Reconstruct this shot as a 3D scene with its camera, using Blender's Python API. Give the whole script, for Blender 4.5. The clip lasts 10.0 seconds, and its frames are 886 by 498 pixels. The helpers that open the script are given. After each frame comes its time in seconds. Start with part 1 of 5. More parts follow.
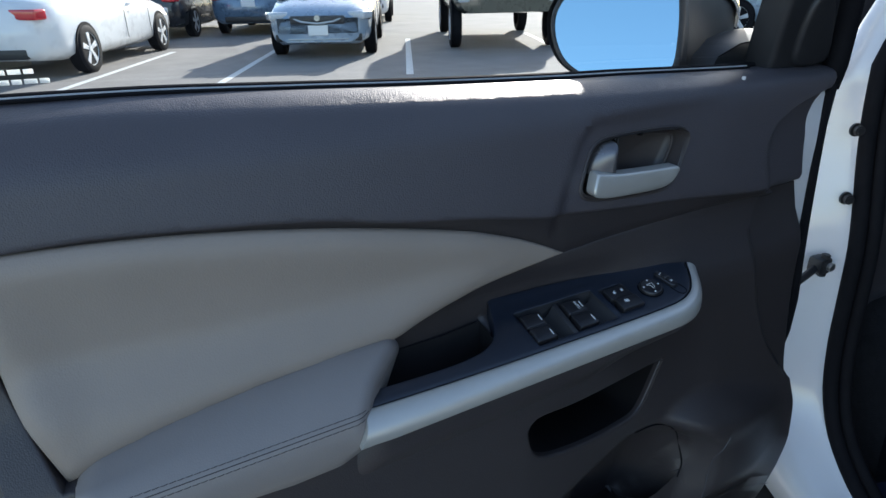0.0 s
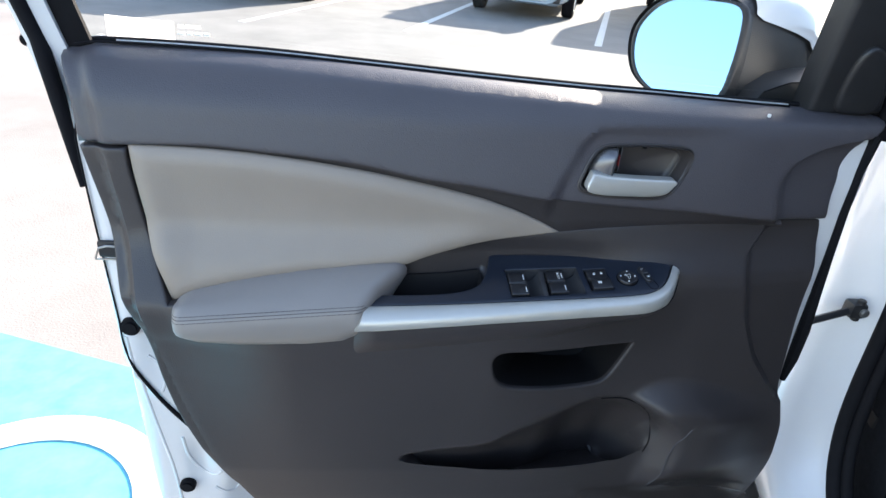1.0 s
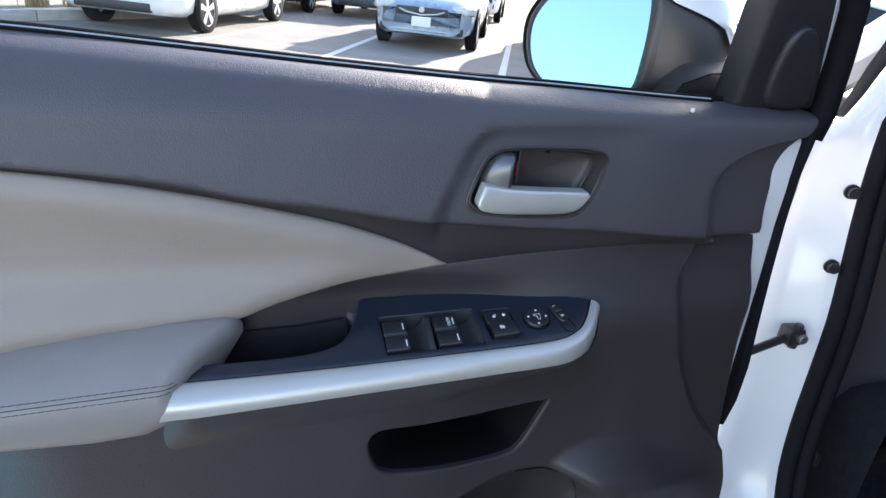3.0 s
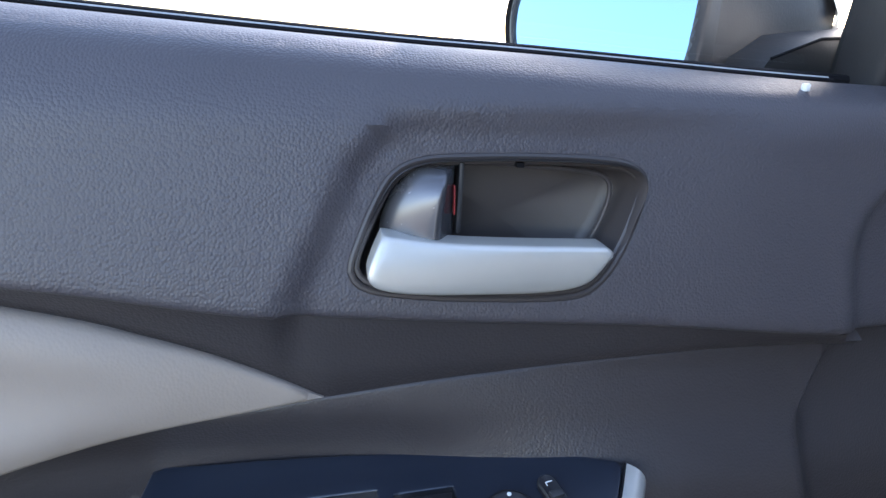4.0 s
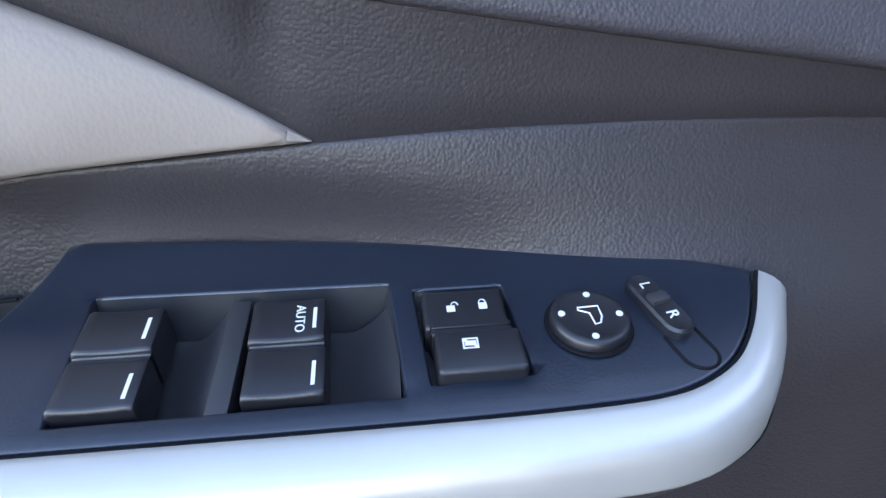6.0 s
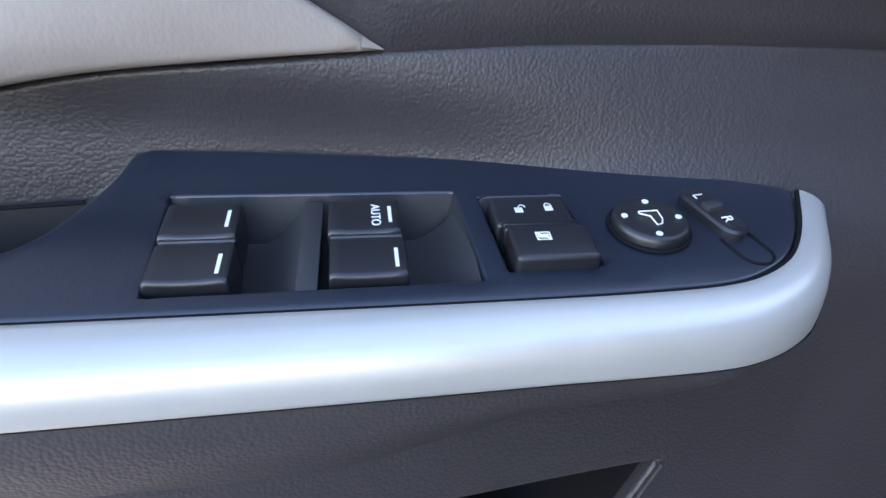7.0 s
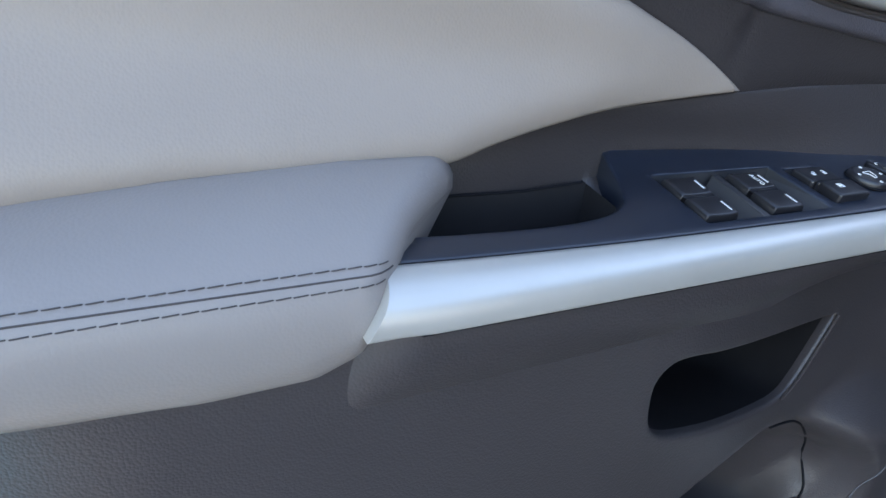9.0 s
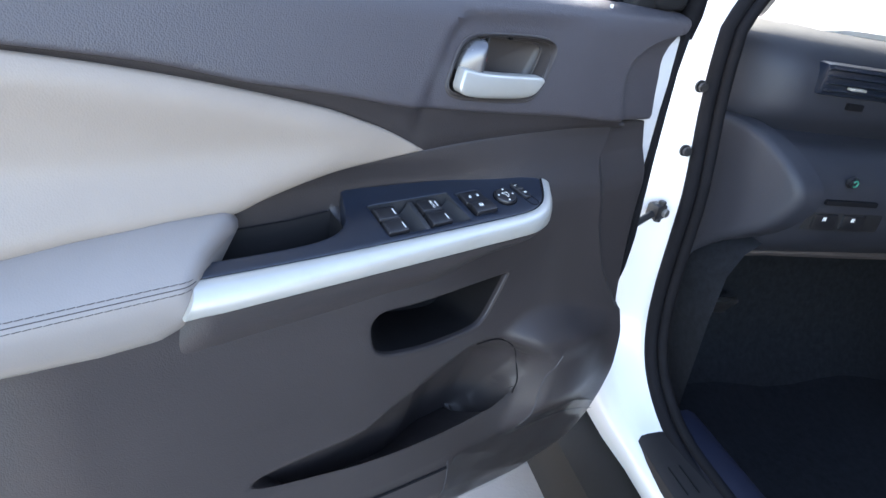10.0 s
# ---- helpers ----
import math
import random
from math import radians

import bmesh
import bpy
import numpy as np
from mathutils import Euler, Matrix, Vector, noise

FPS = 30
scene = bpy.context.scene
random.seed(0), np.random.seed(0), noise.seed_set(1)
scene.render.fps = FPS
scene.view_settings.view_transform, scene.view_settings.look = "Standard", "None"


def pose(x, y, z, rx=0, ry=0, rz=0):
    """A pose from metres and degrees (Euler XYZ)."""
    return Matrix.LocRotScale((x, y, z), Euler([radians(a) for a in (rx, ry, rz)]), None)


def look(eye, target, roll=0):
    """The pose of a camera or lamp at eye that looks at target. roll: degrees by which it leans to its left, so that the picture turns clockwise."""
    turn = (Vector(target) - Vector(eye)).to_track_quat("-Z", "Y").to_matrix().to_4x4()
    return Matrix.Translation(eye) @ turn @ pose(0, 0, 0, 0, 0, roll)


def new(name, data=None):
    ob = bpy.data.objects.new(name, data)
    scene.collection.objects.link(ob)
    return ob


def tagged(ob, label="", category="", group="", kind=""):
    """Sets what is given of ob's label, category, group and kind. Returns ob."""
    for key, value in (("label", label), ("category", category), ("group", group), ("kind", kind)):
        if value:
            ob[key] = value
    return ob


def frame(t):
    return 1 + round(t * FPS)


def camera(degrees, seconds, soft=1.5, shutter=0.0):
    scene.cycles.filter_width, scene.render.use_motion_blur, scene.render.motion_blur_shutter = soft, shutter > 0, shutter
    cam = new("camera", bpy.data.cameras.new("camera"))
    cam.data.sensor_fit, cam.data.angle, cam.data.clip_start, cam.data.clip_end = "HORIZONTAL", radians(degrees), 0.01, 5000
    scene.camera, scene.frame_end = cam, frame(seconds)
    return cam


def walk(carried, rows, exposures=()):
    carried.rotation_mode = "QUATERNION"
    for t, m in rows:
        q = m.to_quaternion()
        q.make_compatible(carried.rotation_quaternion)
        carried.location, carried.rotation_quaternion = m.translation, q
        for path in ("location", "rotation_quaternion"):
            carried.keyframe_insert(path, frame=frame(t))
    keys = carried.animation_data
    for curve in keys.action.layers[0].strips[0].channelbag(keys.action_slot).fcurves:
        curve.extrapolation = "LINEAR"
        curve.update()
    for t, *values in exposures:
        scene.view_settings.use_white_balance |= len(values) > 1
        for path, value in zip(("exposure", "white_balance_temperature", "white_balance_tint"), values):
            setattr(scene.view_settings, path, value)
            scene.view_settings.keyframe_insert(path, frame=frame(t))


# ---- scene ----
from mathutils import geometry

cam = camera(72.1, 10.0)
PATH = [
    (0, (0.0080, 0.0270, 1.2380), (0.9470, 1.5890, 0.4140), -0.9),
    (0.5, (0.0620, -0.0313, 1.2574), (0.8120, 1.5887, 0.3544), 7.3),
    (1, (0.0847, -0.1631, 1.3006), (0.5467, 1.5379, 0.3536), 5.2),
    (1.5, (0.0685, -0.2106, 1.3017), (0.6205, 1.5034, 0.4297), 4.4),
    (2, (0.0490, -0.2030, 1.2812), (0.7120, 1.4600, 0.3892), 5.2),
    (2.5, (0.0750, -0.1598, 1.2596), (0.7970, 1.4692, 0.3516), 6.4),
    (2.7, (0.1149, -0.1091, 1.2520), (0.8489, 1.5239, 0.3610), 6.7),
    (4, (0.3514, 0.1847, 1.1386), (0.9754, 1.9857, 0.5336), 3.5),
    (4.5, (0.3763, 0.2365, 1.1257), (0.9773, 2.0395, 0.5027), 3.7),
    (5, (0.3838, 0.2581, 1.1084), (0.9758, 2.0571, 0.4664), 4.3),
    (5.5, (0.3752, 0.2592, 1.0792), (0.9602, 1.9992, 0.2862), 5.0),
    (6, (0.3709, 0.2462, 1.0404), (0.9059, 1.9802, 0.2004), 5.1),
    (7.3, (0.3190, 0.2333, 1.0123), (0.9440, 1.9473, 0.1923), 7.4),
    (7.5, (0.2964, 0.2322, 1.0112), (0.9294, 1.9382, 0.1802), 7.4),
    (8, (0.2013, 0.2354, 1.0123), (0.9683, 1.8924, 0.1943), 7.5),
    (8.5, (0.1171, 0.2344, 1.0112), (1.0661, 1.8074, 0.2192), 8.2),
    (9, (0.0566, 0.2117, 1.0188), (1.0846, 1.7427, 0.2458), 8.6),
    (9.5, (0.0274, 0.1307, 1.0576), (1.1984, 1.4837, 0.1636), 8.0),
    (10, (0.0156, 0.0108, 1.1700), (1.2816, 1.2698, 0.2700), 10.4),
]
walk(cam, [(t, look(eye, target, roll)) for t, eye, target, roll in PATH],
     exposures=[(0.0, 1.21, 6350, 11), (0.5, 2.08, 6900, 15), (1.0, 2.25, 6950, 14), (2.0, 2.05, 6850, 16), (2.7, 2.15, 6900, 17), (4.0, 2.62, 6600, 19), (5.0, 3.02, 6900, 21), (5.5, 3.25, 6850, 21), (6.0, 3.24, 6750, 21),
                (7.5, 2.97, 6800, 22), (8.5, 2.78, 6850, 18), (9.0, 2.70, 6800, 17), (9.5, 2.44, 6850, 18), (10.0, 3.12, 6850, 18)])

# ---- light: low sun ahead of the camera, clear sky ----
SUN_ELEV, SUN_AZ = 21.0, 44.5
world = bpy.data.worlds.new("sky")
scene.world = world
world.use_nodes = True
sky = world.node_tree.nodes.new("ShaderNodeTexSky")
sky.sky_type, sky.sun_disc = "NISHITA", False
sky.sun_elevation, sky.sun_rotation = radians(SUN_ELEV), radians(90 - SUN_AZ)
back = world.node_tree.nodes["Background"]
world.node_tree.links.new(sky.outputs[0], back.inputs[0])
back.inputs[1].default_value = 0.15
sun_data = bpy.data.lights.new("sun", "SUN")
sun_data.energy, sun_data.angle, sun_data.color = 4.5, radians(0.55), (1.0, 0.95, 0.88)
sun = new("sun", sun_data)
ce, se = math.cos(radians(SUN_ELEV)), math.sin(radians(SUN_ELEV))
sun.matrix_world = look((30 * ce * math.cos(radians(SUN_AZ)), 30 * ce * math.sin(radians(SUN_AZ)), 30 * se), (0, 0, 0))


# ---- materials ----
def material(name, base, rough=0.5, metal=0.0, vary=0.12, scale=20.0, grain=0.0, grain_scale=400.0, stretch=(1, 1, 1),
             coat=0.0, rough_vary=0.08, spec=0.5, cells=False):
    m = bpy.data.materials.new(name)
    m.use_nodes = True
    nt = m.node_tree
    b = nt.nodes["Principled BSDF"]
    b.inputs["Metallic"].default_value = metal
    b.inputs["Coat Weight"].default_value = coat
    b.inputs["Coat Roughness"].default_value = 0.05
    b.inputs["Specular IOR Level"].default_value = spec
    co = nt.nodes.new("ShaderNodeTexCoord")
    n1 = nt.nodes.new("ShaderNodeTexNoise")
    n1.inputs["Scale"].default_value, n1.inputs["Detail"].default_value = scale, 6.0
    n1.inputs["Roughness"].default_value = 0.65
    nt.links.new(co.outputs["Object"], n1.inputs["Vector"])
    ramp = nt.nodes.new("ShaderNodeValToRGB")
    lo = [c * (1 - vary) for c in base]
    hi = [min(1.0, c * (1 + vary)) for c in base]
    ramp.color_ramp.elements[0].position, ramp.color_ramp.elements[1].position = 0.3, 0.7
    ramp.color_ramp.elements[0].color, ramp.color_ramp.elements[1].color = (*lo, 1), (*hi, 1)
    nt.links.new(n1.outputs["Fac"], ramp.inputs[0])
    nt.links.new(ramp.outputs[0], b.inputs["Base Color"])
    mr = nt.nodes.new("ShaderNodeMapRange")
    mr.inputs["To Min"].default_value, mr.inputs["To Max"].default_value = max(0.02, rough - rough_vary), min(1, rough + rough_vary)
    nt.links.new(n1.outputs["Fac"], mr.inputs["Value"])
    nt.links.new(mr.outputs[0], b.inputs["Roughness"])
    if grain:
        mp = nt.nodes.new("ShaderNodeMapping")
        mp.inputs["Scale"].default_value = stretch
        nt.links.new(co.outputs["Object"], mp.inputs["Vector"])
        if cells:
            g = nt.nodes.new("ShaderNodeTexVoronoi")
            g.feature = "F1"
            g.inputs["Randomness"].default_value = 0.85
            out = g.outputs["Distance"]
        else:
            g = nt.nodes.new("ShaderNodeTexNoise")
            g.inputs["Detail"].default_value = 2.0
            g.inputs["Distortion"].default_value = 0.6
            out = g.outputs["Fac"]
        g.inputs["Scale"].default_value = grain_scale
        nt.links.new(mp.outputs[0], g.inputs["Vector"])
        bump = nt.nodes.new("ShaderNodeBump")
        bump.inputs["Strength"].default_value = 1.0
        bump.inputs["Distance"].default_value = grain
        bump.invert = cells
        nt.links.new(out, bump.inputs["Height"])
        nt.links.new(bump.outputs[0], b.inputs["Normal"])
    return m


def glass_material(name, tint=(1, 1, 1), rough=0.0):
    m = bpy.data.materials.new(name)
    m.use_nodes = True
    nt = m.node_tree
    nt.nodes.remove(nt.nodes["Principled BSDF"])
    out = nt.nodes["Material Output"]
    clear = nt.nodes.new("ShaderNodeBsdfTransparent")
    gloss = nt.nodes.new("ShaderNodeBsdfGlossy")
    mix = nt.nodes.new("ShaderNodeMixShader")
    fr = nt.nodes.new("ShaderNodeFresnel")
    fr.inputs["IOR"].default_value = 1.45
    clear.inputs[0].default_value = (*tint, 1)
    gloss.inputs["Roughness"].default_value = rough
    nt.links.new(fr.outputs[0], mix.inputs[0])
    nt.links.new(clear.outputs[0], mix.inputs[1])
    nt.links.new(gloss.outputs[0], mix.inputs[2])
    nt.links.new(mix.outputs[0], out.inputs["Surface"])
    return m


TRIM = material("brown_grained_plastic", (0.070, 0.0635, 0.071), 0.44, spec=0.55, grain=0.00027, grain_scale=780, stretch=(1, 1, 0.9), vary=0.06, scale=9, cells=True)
TRIM_SMOOTH = material("brown_smooth_plastic", (0.054, 0.046, 0.045), 0.40, grain=0.00006, grain_scale=900, vary=0.06, scale=12)
# TRIM darkened: the weaker light low on the door is put into the colour
TRIM_SHADED = material("brown_shaded_plastic", (0.043, 0.037, 0.038), 0.41, spec=0.55, grain=0.00017, grain_scale=780, stretch=(1, 1, 0.9), vary=0.10, scale=7, cells=True)
LEATHER = material("beige_leatherette", (0.315, 0.262, 0.218), 0.5, grain=0.00013, grain_scale=700, stretch=(1, 1, 0.85), vary=0.05, scale=6, cells=True)
LEATHER_ARM = material("grey_beige_leatherette", (0.265, 0.238, 0.222), 0.45, grain=0.00009, grain_scale=700, vary=0.05, scale=7, cells=True)
THREAD = material("grey_thread", (0.065, 0.056, 0.055), 0.8, vary=0.2, scale=300)
PLATE = material("black_satin_plastic", (0.009, 0.0145, 0.027), 0.31, spec=0.85, grain=0.00005, grain_scale=1200, vary=0.08, scale=15)
BUTTON = material("black_button_plastic", (0.014, 0.014, 0.017), 0.36, spec=0.7, vary=0.1, scale=60)
WELL = material("dark_grey_plastic", (0.035, 0.035, 0.038), 0.45, vary=0.12, scale=60)
SILVER = material("satin_silver_paint", (0.60, 0.585, 0.54), 0.36, metal=0.5, vary=0.03, scale=30)
CHROME = material("dark_chrome", (0.15, 0.15, 0.16), 0.26, metal=0.6, vary=0.04, scale=60)
PRINT = material("white_print", (0.82, 0.82, 0.8), 0.6, vary=0.03, scale=80)
RED = material("red_mark", (0.32, 0.025, 0.025), 0.5, vary=0.1, scale=80)
WHITE = material("white_car_paint", (0.72, 0.72, 0.73), 0.22, vary=0.02, scale=4, coat=1.0, rough_vary=0.04)
RUBBER = material("black_rubber", (0.009, 0.009, 0.011), 0.72, vary=0.2, scale=40, grain=0.0001, grain_scale=700, spec=0.1)
SEAL_SUNLIT = material("sunlit_flocked_seal", (0.40, 0.41, 0.42), 0.7, vary=0.1, scale=60)
# matte black parts, and pockets whose shade is put into the colour
MATTE_AND_SHADE = material("matte_black_and_pocket_shade", (0.014, 0.013, 0.014), 0.6, vary=0.15, scale=30, grain=0.0001, grain_scale=600, spec=0.3)
BLACK = material("black_plastic", (0.022, 0.022, 0.024), 0.42, vary=0.15, scale=20, grain=0.0002, grain_scale=600)
CLAD = material("grey_black_cladding", (0.0125, 0.0115, 0.0105), 0.62, spec=0.15, vary=0.15, scale=12, grain=0.0003, grain_scale=500)
CARPET = material("black_carpet", (0.015, 0.017, 0.021), 0.95, vary=0.3, scale=80, grain=0.0015, grain_scale=500, spec=0.1)
STEEL = material("zinc_steel", (0.45, 0.45, 0.44), 0.38, metal=0.9, vary=0.1, scale=80)
GLASS = glass_material("window_glass", (0.80, 0.855, 0.865))
SCREEN_GLASS = glass_material("windscreen_glass", (0.55, 0.60, 0.58))
MIRROR = material("mirror_glass", (0.62, 0.90, 1.0), 0.02, metal=1.0, vary=0.0, rough_vary=0.0)
PAPER = material("white_label", (0.85, 0.85, 0.84), 0.7, vary=0.02, scale=60)
THIN_PAPER = material("thin_white_paper", (0.85, 0.85, 0.84), 0.7, vary=0.02, scale=60)
nt = THIN_PAPER.node_tree
tl, mx = nt.nodes.new("ShaderNodeBsdfTranslucent"), nt.nodes.new("ShaderNodeMixShader")
tl.inputs[0].default_value, mx.inputs[0].default_value = (0.85, 0.85, 0.84, 1), 0.6
nt.links.new(nt.nodes["Principled BSDF"].outputs[0], mx.inputs[1])
nt.links.new(tl.outputs[0], mx.inputs[2])
nt.links.new(mx.outputs[0], nt.nodes["Material Output"].inputs["Surface"])
GREEN = material("green_button", (0.03, 0.24, 0.16), 0.4, vary=0.1, scale=100)


# ---- mesh helpers ----
def link_mesh(name, me, mat, parent, label=""):
    ob = new(name, me)
    if mat is not None:
        me.materials.append(mat)
    ob.parent = parent
    if label:
        ob["label"] = label
    return ob


def part(name, bm, mat, parent, label="", smooth=True, sharp=38):
    me = bpy.data.meshes.new(name)
    bm.to_mesh(me)
    bm.free()
    if smooth:
        me.shade_smooth()
        me.set_sharp_from_angle(angle=radians(sharp))
    return link_mesh(name, me, mat, parent, label)


def thing(name, m, label, category, group="", kind=""):
    ob = new(name)
    ob.matrix_world = m
    ob.empty_display_size = 0.1
    return tagged(ob, label, category, group, kind)


def curve_points(ctrl, step, closed=True):
    """A smooth line through (a, b) points; a third value marks a corner."""
    pts = [np.array(p[:2], float) for p in ctrl]
    corner = [len(p) > 2 for p in ctrl]
    n, out = len(pts), []
    for i in range(n if closed else n - 1):
        p1, p2 = pts[i], pts[(i + 1) % n]
        p0 = pts[i - 1] if (closed or i > 0) and not corner[i] else p1 * 2 - p2
        p3 = pts[(i + 2) % n] if (closed or i + 2 < n) and not corner[(i + 1) % n] else p2 * 2 - p1
        length = np.linalg.norm(p2 - p1)
        t1 = (p2 - p0) / max(np.linalg.norm(p2 - p0), 1e-9) * length
        t2 = (p3 - p1) / max(np.linalg.norm(p3 - p1), 1e-9) * length
        k = max(1, int(math.ceil(length / step)))
        for j in range(k):
            s = j / k
            h = (2 * s**3 - 3 * s**2 + 1, s**3 - 2 * s**2 + s, -2 * s**3 + 3 * s**2, s**3 - s**2)
            out.append(h[0] * p1 + h[1] * t1 + h[2] * p2 + h[3] * t2)
    if not closed:
        out.append(pts[-1])
    return np.array(out)


def edge_distance(p, line):
    a, b = line, np.roll(line, -1, 0)
    best = np.full(len(p), 1e9)
    for i in range(len(a)):
        ab = b[i] - a[i]
        t = np.clip(((p - a[i]) @ ab) / max(ab @ ab, 1e-12), 0, 1)
        best = np.minimum(best, np.linalg.norm(p - a[i] - t[:, None] * ab, axis=1))
    return best


def inside(p, line):
    a, b = line, np.roll(line, -1, 0)
    hit = np.zeros(len(p), bool)
    for i in range(len(a)):
        if a[i][1] == b[i][1]:
            continue
        cross = (a[i][1] > p[:, 1]) != (b[i][1] > p[:, 1])
        x = a[i][0] + (p[:, 1] - a[i][1]) / (b[i][1] - a[i][1]) * (b[i][0] - a[i][0])
        hit ^= cross & (p[:, 0] < x)
    return hit


def area2(line):
    a, b = line, np.roll(line, -1, 0)
    return float((a[:, 0] * b[:, 1] - a[:, 1] * b[:, 0]).sum())


def patch(outline, fn, step=0.008, r=0.004, depth=0.012, holes=(), rh=0.003, lines=(), hole_depth=None):
    """A sheet over an outline in a plane, bent by fn(a, b, sink) into space, with rolled edges and a skirt that goes back."""
    if area2(outline) < 0:
        outline = outline[::-1]
    loops = [outline] + [h if area2(h) < 0 else h[::-1] for h in holes]
    verts, edges = [], []
    for lp in loops:
        k = len(verts)
        verts += [tuple(p) for p in lp]
        edges += [(k + i, k + (i + 1) % len(lp)) for i in range(len(lp))]
    for ln in lines:
        k = len(verts)
        verts += [tuple(p) for p in ln]
        edges += [(k + i, k + i + 1) for i in range(len(ln) - 1)]
    near = np.concatenate(list(lines)) if len(lines) else None
    cand = []
    for li, lp in enumerate(loops):
        rad = r if li == 0 else rh
        if rad <= 0:
            continue
        d = np.roll(lp, -1, 0) - np.roll(lp, 1, 0)
        nrm = np.stack([-d[:, 1], d[:, 0]], 1) / np.maximum(np.linalg.norm(d, axis=1, keepdims=True), 1e-9)
        for f in (0.08, 0.3, 0.62, 1.0):
            cand.append((lp + nrm * rad * f, rad * f * 0.93))
    lo, hi = outline.min(0), outline.max(0)
    gx, gy = np.meshgrid(np.arange(lo[0], hi[0], step), np.arange(lo[1], hi[1], step))
    grid = np.stack([gx.ravel(), gy.ravel()], 1)
    grid = grid + np.stack([(np.arange(len(grid)) * 0.618 % 1 - 0.5), (np.arange(len(grid)) * 0.414 % 1 - 0.5)], 1) * step * 0.15
    cand.append((grid, None))
    for pts, need in cand:
        ok = inside(pts, outline)
        for h in loops[1:]:
            ok &= ~inside(pts, h)
        pts = pts[ok]
        if not len(pts):
            continue
        d0 = edge_distance(pts, outline)
        dh = np.min([edge_distance(pts, h) for h in loops[1:]], 0) if len(loops) > 1 else np.full(len(pts), 1e9)
        if need is None:
            keep = (d0 > r + step * 0.5) & (dh > rh + step * 0.5)
            if near is not None:
                keep &= np.array([np.min(np.abs(near - p).sum(1)) for p in pts]) > 0.004
        else:
            keep = np.minimum(d0, dh) >= need
        verts += [tuple(p) for p in pts[keep]]
    res = geometry.delaunay_2d_cdt([Vector(v) for v in verts], edges, [], 0, 1e-7)
    v2, tris = np.array([tuple(v) for v in res[0]]), [f for f in res[2]]
    cen = np.array([v2[list(f)].mean(0) for f in tris])
    ok = inside(cen, outline)
    for h in loops[1:]:
        ok &= ~inside(cen, h)
    d0 = edge_distance(v2, outline)
    sink = np.zeros(len(v2))
    if r > 0:
        e = np.clip(1 - d0 / r, 0, 1)
        sink += r * (1 - np.sqrt(1 - np.minimum(e, 0.9999) ** 2))
    if rh > 0:
        for h in loops[1:]:
            e = np.clip(1 - edge_distance(v2, h) / rh, 0, 1)
            sink += rh * (1 - np.sqrt(1 - np.minimum(e, 0.9999) ** 2))
    place = fn(v2[:, 0], v2[:, 1], sink)
    back_off = depth(v2[:, 0], v2[:, 1]) if callable(depth) else np.full(len(v2), depth)
    if hole_depth is not None:
        for h in loops[1:]:
            back_off[edge_distance(v2, h) < 1e-6] = hole_depth
    under = fn(v2[:, 0], v2[:, 1], sink + back_off)
    bm = bmesh.new()
    vs = [bm.verts.new(p) for p in place]
    for f, good in zip(tris, ok):
        if good:
            bm.faces.new([vs[i] for i in f])
    loose = [i for i, v in enumerate(vs) if not v.link_faces]
    rim = [(e.verts[0], e.verts[1], e.link_loops[0]) for e in bm.edges if len(e.link_faces) == 1]
    index = {v: i for i, v in enumerate(vs)}
    lower = {}
    for a, b, lp in rim:
        for v in (a, b):
            if v not in lower:
                lower[v] = bm.verts.new(under[index[v]])
        s, t = lp.vert, lp.link_loop_next.vert
        bm.faces.new((t, s, lower[s], lower[t]))
    for i in loose:
        bm.verts.remove(vs[i])
    return bm


def loft(rows, closed=True, cap=True):
    """Joins rows of points into a skin."""
    bm = bmesh.new()
    vs = [[bm.verts.new(p) for p in row] for row in rows]
    n = len(rows[0])
    for a, b in zip(vs, vs[1:]):
        for i in range(n if closed else n - 1):
            j = (i + 1) % n
            bm.faces.new((a[i], a[j], b[j], b[i]))
    if cap and closed:
        bm.faces.new(vs[0][::-1])
        bm.faces.new(vs[-1])
    bmesh.ops.recalc_face_normals(bm, faces=bm.faces)
    return bm


def tube(path, rad, n=8, closed=False, flat=1.0):
    """A round (or flattened) rod along a path."""
    path = [Vector(p) for p in path]
    rows, up = [], None
    m = len(path)
    for i, p in enumerate(path):
        d = (path[(i + 1) % m] - path[i - 1]) if closed else (path[min(i + 1, m - 1)] - path[max(i - 1, 0)])
        d.normalize()
        side = up - d * up.dot(d) if up is not None else d.orthogonal()
        side.normalize()
        up = side
        other = d.cross(side)
        rr = rad[i] if isinstance(rad, (list, tuple)) else rad
        rows.append([p + (side * math.cos(2 * math.pi * k / n) + other * math.sin(2 * math.pi * k / n) * flat) * rr for k in range(n)])
    if closed:
        rows.append(rows[0])
        return loft(rows, True, False)
    return loft(rows)


def rbox(size, at=(0, 0, 0), bevel=0.002, turn=None, seg=2):
    bm = bmesh.new()
    bmesh.ops.create_cube(bm, size=1.0)
    bmesh.ops.scale(bm, vec=size, verts=bm.verts)
    if bevel:
        bmesh.ops.bevel(bm, geom=bm.edges[:], offset=bevel, segments=seg, affect="EDGES", profile=0.6)
    if turn is not None:
        bmesh.ops.transform(bm, matrix=turn, verts=bm.verts)
    bmesh.ops.translate(bm, vec=at, verts=bm.verts)
    return bm


